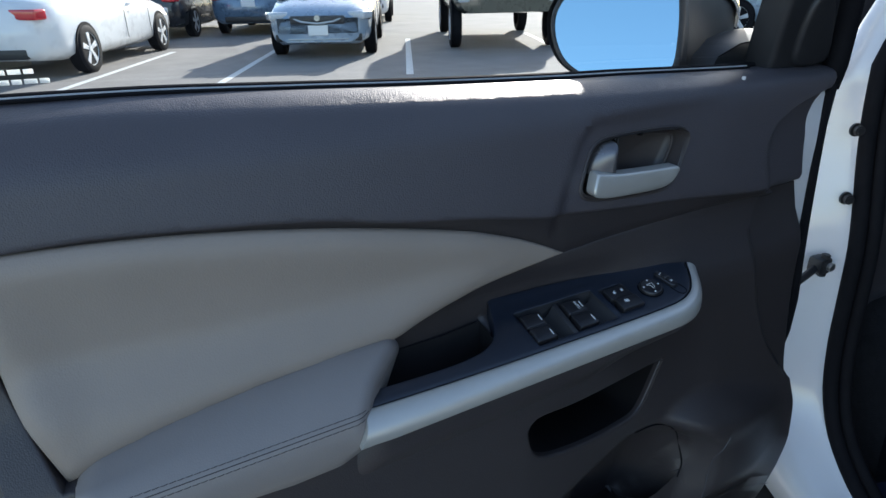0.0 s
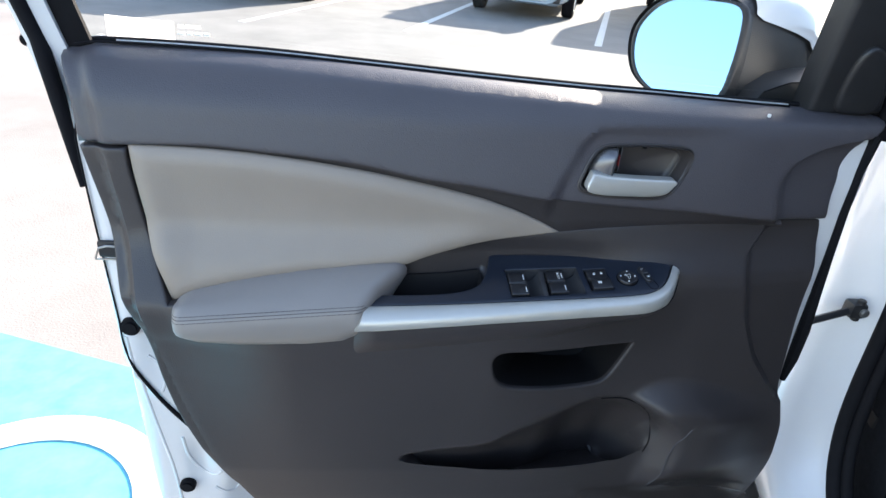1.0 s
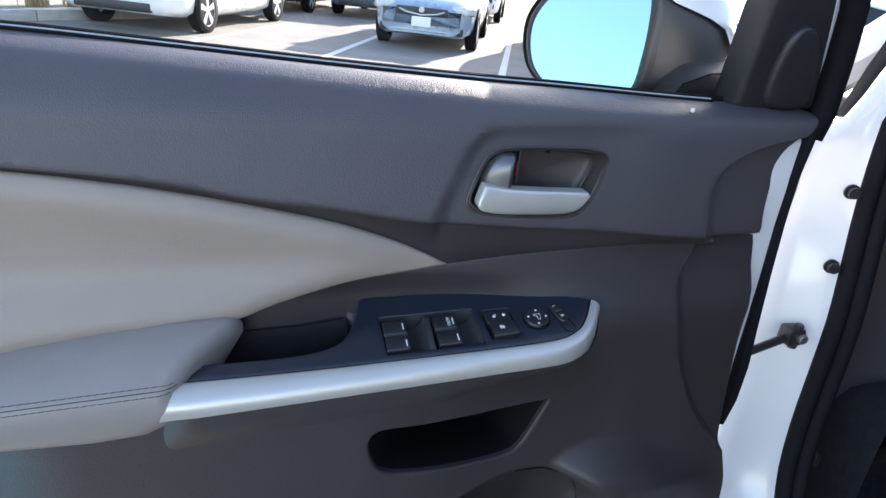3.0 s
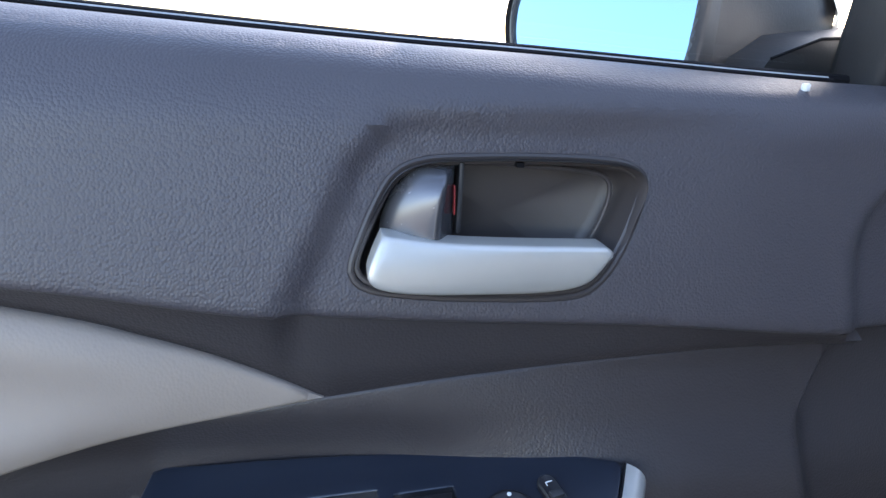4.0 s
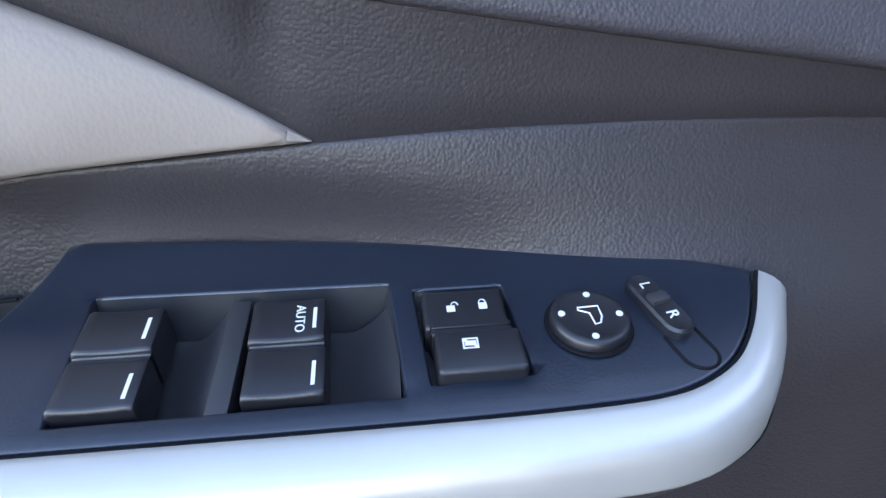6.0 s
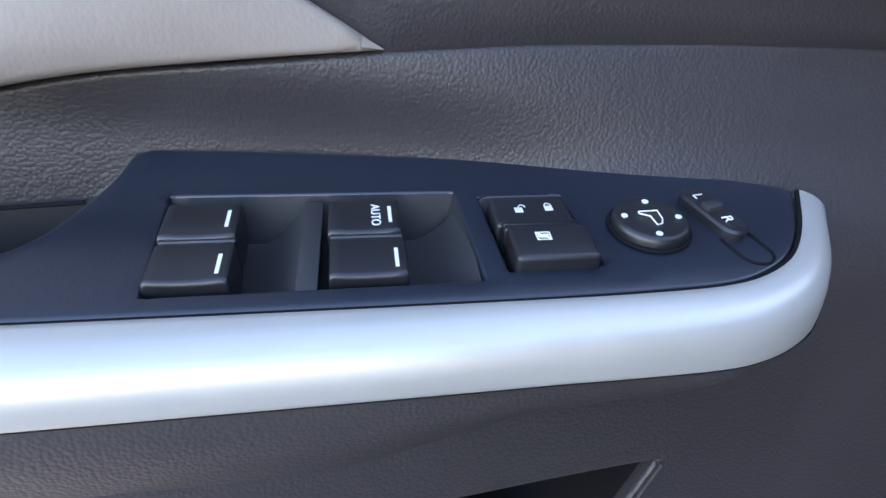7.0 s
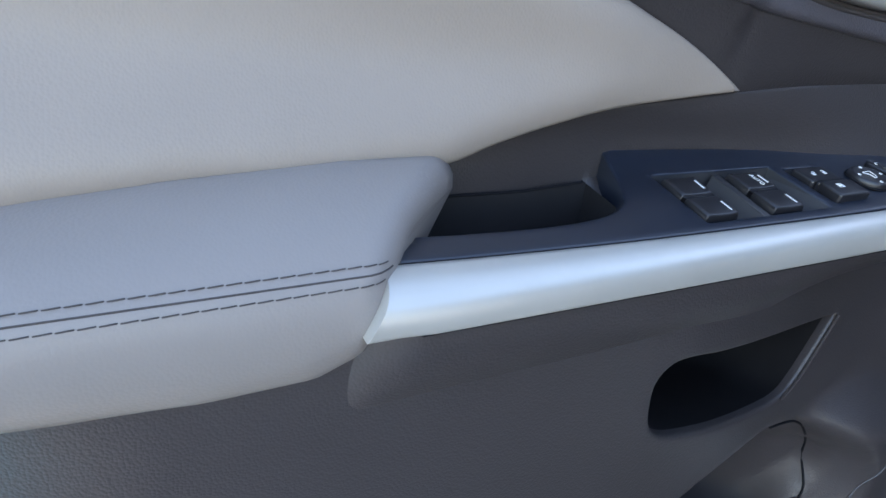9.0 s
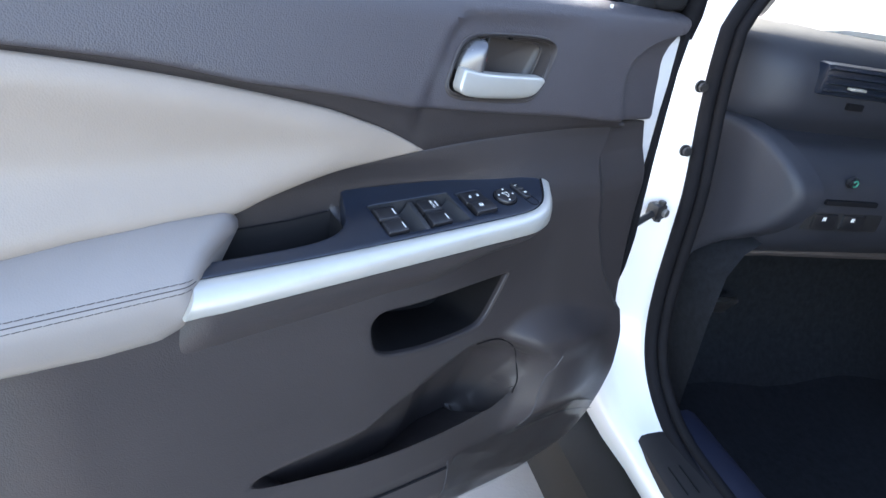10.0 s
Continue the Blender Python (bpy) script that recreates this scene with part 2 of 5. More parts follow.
def disc(rad, height, at=(0, 0, 0), axis="z", n=24, bevel=0.0):
    bm = bmesh.new()
    bmesh.ops.create_cone(bm, cap_ends=True, segments=n, radius1=rad, radius2=rad, depth=height)
    if bevel:
        rim = [e for e in bm.edges if abs(e.verts[0].co.z - e.verts[1].co.z) < 1e-6]
        bmesh.ops.bevel(bm, geom=rim, offset=bevel, segments=2, affect="EDGES")
    if axis == "x":
        bmesh.ops.rotate(bm, matrix=Matrix.Rotation(radians(90), 3, "Y"), verts=bm.verts)
    if axis == "y":
        bmesh.ops.rotate(bm, matrix=Matrix.Rotation(radians(90), 3, "X"), verts=bm.verts)
    bmesh.ops.translate(bm, vec=at, verts=bm.verts)
    return bm


def join(*parts):
    bm = bmesh.new()
    for p in parts:
        me = bpy.data.meshes.new("tmp")
        p.to_mesh(me)
        p.free()
        bm.from_mesh(me)
        bpy.data.meshes.remove(me)
    return bm


def lettering(name, text, size, m, mat, parent):
    cu = bpy.data.curves.new(name, "FONT")
    cu.body, cu.size, cu.extrude, cu.align_x, cu.align_y = text, size, 0.00012, "CENTER", "CENTER"
    tmp = bpy.data.objects.new(name, cu)
    scene.collection.objects.link(tmp)
    bpy.context.view_layer.update()
    me = bpy.data.meshes.new_from_object(tmp.evaluated_get(bpy.context.evaluated_depsgraph_get()))
    bpy.data.objects.remove(tmp)
    me.transform(m)
    return link_mesh(name, me, mat, parent)


def ramp(x, a, b):
    t = np.clip((np.asarray(x, float) - a) / (b - a), 0, 1)
    return t * t * (3 - 2 * t)

# ---- the open front door of the white car; door frame: u along it, v outwards, w up ----
DOOR = pose(0.375, 0.43, 0, 0, 0, -8.5)
door = thing("car_door", DOOR, "open white car door with dark brown and beige trim", "car door")


def soft_interp(x, xs, ys, h):
    """A line through points with its corners rounded over a width of 2h."""
    return sum(np.interp(np.asarray(x) + h * k, xs, ys) * g for k, g in ((-1, 0.1), (-0.6, 0.15), (-0.25, 0.25), (0.25, 0.25), (0.6, 0.15), (1, 0.1)))


def bow(u):
    return np.where(u > 0, 0.17, 0.04) * u * u


def front_crease(w):
    return soft_interp(w, [0.45, 0.60, 0.70, 0.752, 0.825, 0.883, 0.946, 0.971, 1.007, 1.021, 1.056, 1.078, 1.096, 1.106, 1.112, 1.118, 1.13],
                       [0.60, 0.60, 0.50, 0.355, 0.296, 0.266, 0.246, 0.247, 0.272, 0.270, 0.2635, 0.272, 0.297, 0.325, 0.352, 0.40, 0.50], 0.010)


def scoop(u, w):
    """The front end of the trim steps back past a bent crease."""
    past = np.asarray(u) - front_crease(w)
    return 0.0080 * ramp(past, -0.002, 0.008) + 0.12 * np.clip(past, 0, 0.2)


def rear_crease(w):
    return soft_interp(w, [0.44, 0.50, 0.568, 0.685, 0.757, 0.815, 0.845, 0.879, 0.915, 0.969, 1.031, 1.074, 1.095, 1.118, 1.136, 1.157], [-0.265, -0.300, -0.345, -0.403, -0.429, -0.446, -0.453, -0.462, -0.470, -0.479, -0.4865, -0.489, -0.491, -0.496, -0.503, -0.510], 0.012)


def rear_return(u, w):
    """The rear end of the trim folds back past its crease."""
    crease = rear_crease(w)
    edge = np.interp(w, [0.45, 0.522, 0.615, 0.711, 0.774, 0.845, 0.893, 0.949, 1.01, 1.071, 1.163], [-0.300, -0.348, -0.403, -0.446, -0.466, -0.475, -0.487, -0.498, -0.509, -0.519, -0.534])
    f = (crease - u) / np.maximum(crease - edge, 0.01)
    return (0.024 + 0.040 * ramp(0.93 - w, 0, 0.14)) * 0.015 * np.log1p(np.exp(np.clip(f / 0.015, -30, 30)))


def v_up(u, w):
    u, w = np.asarray(u, float), np.asarray(w, float)
    v = np.interp(w, [1.0, 1.03, 1.05, 1.09, 1.112, 1.122, 1.132, 1.142, 1.15, 1.17], [-0.021, -0.018, -0.014, -0.005, 0.000, 0.005, 0.012, 0.021, 0.030, 0.055]) + bow(u)
    # the top rolls over towards the glass
    drop = np.interp(u, [p[0] for p in BELT], [p[1] for p in BELT]) - w
    v = v + 0.016 * np.clip((0.012 - drop) / 0.012, 0, 1.2) ** 2
    # smooth dish round the inner handle
    left = (u - (-0.008 + (w - 1.035) * 0.46))
    top = 1.114 + 0.03 * (u - 0.05) - w
    inner = 0.020 - np.hypot(np.maximum(0.020 - left, 0), np.maximum(0.020 - top, 0))
    inner = np.where((left > 0.020) & (top > 0.020), 0.020, inner)
    dish = ramp(inner, -0.004, 0.006) * ramp(0.23 - u, 0, 0.11)
    return v + 0.0058 * dish + scoop(u, w) * ramp(u, 0.2, 0.3) + rear_return(u, w)


def v_insert(u, w):
    low = np.minimum(0, w - 0.99)
    return -0.006 + 0.22 * low + 0.02 * np.maximum(0, w - 0.99) + 0.03 * u * u + 0.03 * u * ramp(-low, 0, 0.05)


POCKET_TOP = ([-0.172, -0.162, -0.12, -0.07, -0.045, -0.02, 0.02, 0.084, 0.13, 0.165, 0.19, 0.21], [0.681, 0.691, 0.702, 0.711, 0.719, 0.740, 0.762, 0.779, 0.780, 0.773, 0.750, 0.70])
POCKET_LOW = ([-0.172, -0.155, -0.14, -0.05, 0.0, 0.067, 0.10, 0.145, 0.165, 0.18, 0.19], [0.681, 0.673, 0.670, 0.659, 0.654, 0.650, 0.650, 0.655, 0.664, 0.680, 0.70])


def knee_flank(w):
    return soft_interp(w, [0.60, 0.645, 0.673, 0.713, 0.741, 0.767, 0.79], [0.168, 0.178, 0.186, 0.189, 0.172, 0.136, 0.105], 0.02)


def knee_rim(w):
    return soft_interp(w, [0.58, 0.637, 0.676, 0.721, 0.743, 0.77], [0.192, 0.199, 0.203, 0.210, 0.220, 0.245], 0.014)


def pocket_drop(u, w):
    """How far the floor of a pocket lies below its lip."""
    wt, wb = np.interp(u, POCKET_TOP[0], POCKET_TOP[1]), np.interp(u, POCKET_LOW[0], POCKET_LOW[1])
    f = np.clip((wt - w) / np.maximum(wt - wb, 0.002), 0, 1)
    flank = np.interp(w, [0.60, 0.645, 0.673, 0.713, 0.741], [0.168, 0.178, 0.186, 0.189, 0.172])
    return 0.062 * ramp(f, 0.40, 0.97) * ramp(w, wb + 0.0010, wb + 0.0050) * ramp(u, -0.170, -0.10) * ramp(flank - u, 0.003, 0.035)


def on_low(a, b, sink):
    return np.stack([a, v_low(a, b) + sink, b - pocket_drop(a, b)], 1)


def v_low(u, w):
    u, w = np.asarray(u, float), np.asarray(w, float)
    mid = np.interp(w, [0.93, 0.955, 0.98, 1.0, 1.01], [-0.004, -0.003, -0.002, -0.001, -0.001]) + 0.009 * ramp(u, -0.16, -0.05) * ramp(0.985 - w, 0.0, 0.030)
    shelf = np.interp(w, [0.90, 0.935, 0.95, 0.975, 1.0, 1.01], [-0.034, -0.034, -0.03, -0.014, -0.004, -0.004])
    k = ramp(u, -0.03, 0.19)
    top = mid * (1 - k) + shelf * k
    low = np.interp(w, [0.44, 0.48, 0.52, 0.60, 0.66, 0.70, 0.75, 0.80, 0.85, 0.875, 0.90, 0.925],
                    [-0.005, -0.024, -0.037, -0.053, -0.062, -0.065, -0.0685, -0.0715, -0.0745, -0.0765, -0.0775, -0.0775])
    far = np.interp(w, [0.44, 0.48, 0.52, 0.60, 0.66, 0.70, 0.75, 0.80, 0.85, 0.875, 0.90, 0.925],
                    [-0.005, -0.024, -0.036, -0.050, -0.056, -0.053, -0.048, -0.044, -0.043, -0.05, -0.062, -0.062])
    low = low + (far - low) * ramp(-u, 0.29, 0.45)
    plain = np.interp(w, [0.44, 0.48, 0.52, 0.60, 0.66, 0.75, 0.85, 0.95], [-0.005, -0.025, -0.036, -0.042, -0.04, -0.036, -0.034, -0.034])
    low = low + (plain - low) * ramp(u, -0.07, 0.19)
    t = ramp(w, 0.905, 0.938)
    rear = ramp(-0.405 - u, 0, 0.03)
    t = t * (1 - rear) + ramp(w, 0.85, 0.98) * rear
    cup = ramp(u, -0.215, -0.190) * ramp(-0.068 - u, 0, 0.014)
    t = t * (1 - cup) + ramp(w, 0.884, 0.894) * cup
    v = low * (1 - t) + top * t
    # knee bulge beside the bottle pocket
    crest = soft_interp(u, [0.10, 0.125, 0.153, 0.181, 0.227, 0.276, 0.327, 0.37], [0.74, 0.764, 0.779, 0.788, 0.785, 0.769, 0.753, 0.738], 0.02)
    flank, rim = knee_flank(w), knee_rim(w)
    rise = -np.log(np.exp(-110 * np.clip(crest + 0.006 - w, -0.12, 0.12)) + np.exp(-110 * np.clip(u - flank + 0.003, -0.12, 0.12))) / 110 / 0.030
    bevel = np.clip(0.5 * (np.sqrt(rise ** 2 + 0.02) - np.sqrt((rise - 1) ** 2 + 0.02) + 1), 0, 1)
    v = v - 0.035 * bevel * ramp(w, 0.585, 0.665) * (1 - 0.80 * ramp(u, 0.235, 0.362))
    v = v + 0.0042 * ramp(u - rim, -0.0012, 0.0024) * ramp(0.748 - w, 0, 0.03) * ramp(w, 0.60, 0.63) * (1 - ramp(u, 0.23, 0.31))
    # bottle pocket: a hollow that deepens down to a sharp lip
    wt = np.interp(u, POCKET_TOP[0], POCKET_TOP[1])
    wb = np.interp(u, POCKET_LOW[0], POCKET_LOW[1])
    span = np.maximum(wt - wb, 0.002)
    f = np.clip((wt - w) / span, 0, 1)
    deep = np.interp(span, [0.002, 0.02, 0.06, 0.13], [0.0, 0.030, 0.060, 0.078])
    side = (0.30 * ramp(flank - u, -0.003, 0.004) + 0.70 * ramp(flank - u, 0.0, 0.055)) * ramp(u, -0.170, -0.150)
    hollow = deep * (0.75 * ramp(f, 0.0, 0.9) + 0.25 * ramp(f, 0.0, 0.3) * ramp(u, 0.0, 0.09)) * side * ramp(w, wb + 0.0010, wb + 0.0050 + 0.022 * ramp(u, 0.125, 0.165))
    # two soft upright folds at the back of the pocket
    hollow = hollow - 0.010 * np.exp(-((u - 0.035) / 0.026) ** 2) * f * side * ramp(w, wb, wb + 0.03) - 0.008 * np.exp(-((u - 0.125) / 0.03) ** 2) * f * side * ramp(w, wb, wb + 0.05)
    v = v + hollow
    return v + 0.11 * np.where(u > 0, u * u, 0) + scoop(u, w) + rear_return(u, w)


def on(surface):
    def place(a, b, sink):
        return np.stack([a, surface(a, b) + sink, b], 1)
    return place


UP_LINE = [(-0.520, 1.066), (-0.40, 1.072), (-0.35, 1.071), (-0.225, 1.062), (-0.159, 1.051), (-0.092, 1.044), (-0.021, 1.034), (0.051, 1.029),
           (0.118, 1.0255), (0.187, 1.022), (0.282, 1.014)]
BEIGE_TOP = [(-0.466, 1.070), (-0.408, 1.070), (-0.349, 1.068), (-0.288, 1.063), (-0.225, 1.055), (-0.159, 1.044), (-0.09, 1.0295), (-0.064, 1.0215), (-0.038, 1.0125), (-0.012, 1.0010)]
LOW_LINE = [(0.054, 0.9968), (0.092, 1.0008), (0.13, 1.004), (0.205, 1.0088), (0.282, 1.010)]
BEIGE_BOTTOM = [(-0.033, 0.9840), (-0.078, 0.9760), (-0.114, 0.9665), (-0.146, 0.9565), (-0.172, 0.947), (-0.225, 0.940), (-0.292, 0.933), (-0.358, 0.920), (-0.405, 0.908)]
BELT = [(-0.527, 1.155), (-0.505, 1.159), (-0.348, 1.159), (-0.225, 1.154), (-0.096, 1.148), (0.04, 1.143), (0.112, 1.1415), (0.265, 1.137), (0.383, 1.136)]
BEZEL = [(0.0195, 1.0515), (0.022, 1.062), (0.0295, 1.080), (0.0365, 1.091), (0.047, 1.0965), (0.065, 1.0985), (0.103, 1.0995), (0.134, 1.0985), (0.146, 1.0955), (0.150, 1.090),
         (0.1485, 1.080), (0.139, 1.057), (0.128, 1.0435), (0.116, 1.0395), (0.076, 1.0395), (0.038, 1.042), (0.0235, 1.0455)]

bezel_line = curve_points(BEZEL, 0.004)


def front_skirt(u, w):
    """The trim closes to the door shell along its front edge."""
    return 0.028 + 0.050 * ramp(u, 0.26, 0.32) * ramp(1.118 - w, 0, 0.02)


upper = curve_points([(*UP_LINE[0], 1), *UP_LINE[1:], (0.357, 1.010, 1), (0.3535, 1.034), (0.359, 1.068), (0.368, 1.092), (0.376, 1.106), (0.384, 1.116), (0.393, 1.123), (0.402, 1.132, 1),
                      *reversed(BELT[1:]), (-0.541, 1.154, 1), (-0.5245, 1.11)], 0.010)
fold_w, bend_w = np.linspace(1.0785, 1.148, 16), np.linspace(1.022, 1.113, 40)
belt_u = np.linspace(-0.506, 0.372, 110)
upper_lines = [np.stack([rear_crease(fold_w) + q, fold_w], 1) for q in (-0.006, 0.0, 0.006)]
for q in (-0.010, -0.004, 0.002, 0.008, 0.014):
    line = np.stack([front_crease(bend_w) + q, bend_w], 1)
    upper_lines.append(line[line[:, 0] < np.interp(line[:, 1], [1.02, 1.07, 1.10, 1.113], [0.342, 0.347, 0.360, 0.370])])
for q in (0.0078, 0.0108, 0.0145, 0.019, 0.0245):
    line = np.stack([belt_u, np.interp(belt_u, [p[0] for p in BELT], [p[1] for p in BELT]) - q], 1)
    upper_lines.append(line[(line[:, 0] > rear_crease(line[:, 1]) + 0.012) & (line[:, 0] < 0.36)])
part("upper_trim", patch(upper, on(v_up), 0.0056, 0.005, front_skirt, [bezel_line], 0.002, lines=upper_lines), TRIM, door, "dark brown grained plastic upper door trim")

# bevel under the upper trim, its shade put into the colour as darker plastic
a_line = curve_points(UP_LINE, 0.008, False)
b_line = curve_points([*BEIGE_TOP, (0.0085, 0.9905, 1), *LOW_LINE], 0.006, False)


def resample(line, n):
    d = np.concatenate([[0], np.cumsum(np.linalg.norm(np.diff(line, axis=0), axis=1))])
    s = np.linspace(0, d[-1], n)
    return np.stack([np.interp(s, d, line[:, i]) for i in range(line.shape[1])], 1)


def at_u(line, u):
    return np.interp(u, line[:, 0], line[:, 1])


us = np.linspace(-0.505, 0.284, 160)
rows = []
for f in (-0.12, 0.0, 0.25, 0.6, 1.0, 1.12):
    wa, wb = at_u(a_line, us), at_u(b_line, us)
    w = wa + (wb - wa) * f + (0.004 if f < 0 else 0) - (0.004 if f > 1 else 0)
    va, vb = v_up(us, wa) + 0.004, np.minimum(v_insert(us, wb), 0.0 + bow(us)) + 0.0035
    v = va + (vb - va) * (max(f, 0) ** 0.8) + (0.006 if f < 0 or f > 1 else 0)
    rows.append(np.stack([us, v, w], 1))
part("trim_bevel", loft(rows[::-1], False, False), TRIM_SHADED, door)

insert = curve_points([(*BEIGE_TOP[0], 1), *BEIGE_TOP[1:], (0.0085, 0.9905, 1), *BEIGE_BOTTOM, (-0.431, 0.899, 1), (-0.455, 0.970), (-0.464, 1.033)], 0.008)


def v_pad(u, w):
    p = np.stack([u, w], 1)
    d = edge_distance(p, insert)
    return v_insert(u, w) - 0.0065 * ramp(np.hypot(u - 0.0085, w - 0.9905), 0.004, 0.11) * np.sin(np.minimum(d, 0.014) / 0.014 * math.pi / 2) + 0.0045 * ramp(d, 0.012, 0.055)


part("insert", patch(insert, on(v_pad), 0.008, 0.0025, 0.012), LEATHER, door, "padded beige leatherette insert")

# lower trim with its two pockets
MAP_POCKET = [(-0.061, 0.838), (-0.062, 0.855), (-0.053, 0.864), (-0.020, 0.864), (0.046, 0.862), (0.118, 0.858, 1), (0.106, 0.832), (0.095, 0.811), (0.086, 0.802), (0.070, 0.799), (0.020, 0.801), (-0.020, 0.806), (-0.042, 0.811), (-0.054, 0.820)]
map_line = curve_points(MAP_POCKET, 0.004)
lip_u = np.linspace(-0.165, 0.168, 110)
lip_w = np.interp(lip_u, POCKET_LOW[0], POCKET_LOW[1])
lip_lines = [np.stack([lip_u, lip_w + d], 1) for d in (-0.003, -0.0008, 0.0012, 0.0034, 0.0065)]
lower = curve_points([(0.0085, 0.9905, 1), *LOW_LINE, (0.357, 1.007, 1), (0.3565, 0.97), (0.353, 0.94), (0.352, 0.90), (0.357, 0.83), (0.361, 0.77), (0.369, 0.735), (0.377, 0.69), (0.380, 0.62), (0.368, 0.565),
                      (0.342, 0.530), (0.298, 0.500), (0.228, 0.470), (0.0, 0.446), (-0.25, 0.450), (-0.312, 0.472), (-0.348, 0.522), (-0.378, 0.572), (-0.403, 0.615),
                      (-0.446, 0.711), (-0.464, 0.774), (-0.475, 0.845), (-0.487, 0.893), (-0.498, 0.949), (-0.509, 1.01), (-0.518, 1.063, 1), (-0.468, 1.066, 1),
                      (-0.466, 1.033), (-0.457, 0.970), (-0.433, 0.899, 1), *[(p[0], p[1] - 0.001) for p in reversed(BEIGE_BOTTOM)]], 0.005)
fold_w = np.linspace(0.50, 1.058, 110)
bend_w = np.linspace(0.76, 1.004, 56)
trim_lines = [np.stack([rear_crease(fold_w) + q, fold_w], 1) for q in (-0.006, 0.0, 0.006)] + [np.stack([front_crease(bend_w) + q, bend_w], 1) for q in (-0.006, -0.002, 0.002, 0.008)]
pull_u = np.linspace(-0.206, -0.074, 28)
trim_lines += [np.stack([pull_u, np.full(28, q)], 1) for q in (0.8835, 0.8945)]
knee_w = np.linspace(0.612, 0.742, 30)
trim_lines += [np.stack([knee_rim(knee_w) + q, knee_w], 1) for q in (-0.004, -0.001, 0.0024, 0.006)]
low_bm = patch(lower, on_low, 0.0046, 0.0025, front_skirt, [map_line], 0.003, hole_depth=0.004, lines=trim_lines + lip_lines)


def lift_out(bm, test):
    """Takes the faces that pass a test out of a mesh, into a mesh of their own."""
    picked = {f for f in bm.faces if test(f.calc_center_median())}
    other, verts = bmesh.new(), {}
    for f in picked:
        for v in f.verts:
            if v not in verts:
                verts[v] = other.verts.new(v.co)
        other.faces.new([verts[v] for v in f.verts])
    bmesh.ops.delete(bm, geom=list(picked), context="FACES")
    return other


bottle_bm = lift_out(low_bm, lambda c: -0.18 < c.x < 0.17 and c.z < 0.70 and c.y > -0.022 + 0.11 * max(0.0, c.x) ** 2)
part("lower_trim", low_bm, TRIM_SHADED, door, "dark brown plastic lower door trim")
part("bottle_pocket", bottle_bm, TRIM_SHADED, door, "deep dark bottle pocket")
# bowl of the map pocket, the shade of its depth put into the black
c = map_line.mean(0)
rows = []
for f in (0.0, 0.10, 0.3, 0.6, 0.85, 0.97, 1.0):
    q = c + (map_line - c) * (1 - 0.10 * f * f)
    q[:, 1] -= 0.026 * f
    q[:, 0] += 0.040 * f * np.clip((c[0] - map_line[:, 0]) / 0.08, 0, 1)
    rows.append(np.stack([q[:, 0], v_low(map_line[:, 0], map_line[:, 1]) * (1 - f) + f * float(v_low(c[0], c[1])) + 0.006 + 0.092 * f, q[:, 1]], 1))
rows.append(rows[-1].mean(0) + (rows[-1] - rows[-1].mean(0)) * 0.001)
part("map_pocket", loft(rows, True, False), MATTE_AND_SHADE, door, "dark recessed map pocket")
part("pocket_seam", tube([(float(u), float(v_low(u, w)) - 0.0006, float(w)) for u, w in curve_points([(0.095, 0.770), (0.131, 0.764), (0.166, 0.740), (0.183, 0.713), (0.182, 0.690), (0.177, 0.668)], 0.006, False)], 0.0010, 5), RUBBER, door)
# groove low on the trim
part("lower_groove", tube([(u, float(v_low(u, 0.577)) - 0.0005, 0.577) for u in np.linspace(-0.09, 0.09, 24)], 0.0022, 6), RUBBER, door)
# edges of the clear protective film still on the lower front corner, plus a painted knee rim highlight
FILM_AND_RIM = material("film_edge_and_rim_glint", (0.12, 0.12, 0.13), 0.25, vary=0.1, scale=60)
# the first line paints the bright crease along the knee rim
for pts in ([(float(knee_rim(w)) - 0.0005, w) for w in (0.738, 0.72, 0.69, 0.66, 0.63, 0.606)], [(0.198, 0.604), (0.26, 0.600), (0.33, 0.583), (0.372, 0.566)], [(0.088, 0.590), (0.096, 0.560), (0.100, 0.525), (0.098, 0.49)]):
    part("film_and_rim_line", tube([(float(u), float(v_low(u, w)) - 0.0006, float(w)) for u, w in curve_points(pts, 0.006, False)], 0.0005, 5), FILM_AND_RIM, door, "pale line for loose film edges and the knee rim highlight")
# clear protective film left on the lower edge, a little wrinkled
SHEET = glass_material("clear_protective_film", (1.0, 1.0, 1.0), 0.14)
film = curve_points([(0.095, 0.600, 1), (0.20, 0.612), (0.235, 0.640), (0.30, 0.618), (0.362, 0.588, 1), (0.352, 0.560), (0.322, 0.528), (0.285, 0.503), (0.22, 0.482), (0.10, 0.466, 1)], 0.012)
sheet = part("protective_film", patch(film, lambda a, b, s: np.stack([a, v_low(a, b) - 0.0035 + s - 0.0018 * np.sin(70 * a + 40 * b) * np.sin(95 * b - 30 * a), b], 1), 0.008, 0, 0.0003), SHEET, door, "clear wrinkled protective film")
sheet.visible_shadow = False
# thin raised lip along the pockets
part("map_pocket_lip", tube([(float(p[0]), float(v_low(p[0], p[1])) - 0.001, float(p[1])) for p in curve_points([(0.1190, 0.858), (0.1075, 0.832), (0.0965, 0.811), (0.084, 0.800)], 0.004, False)], 0.0008, 6), TRIM_SMOOTH, door)

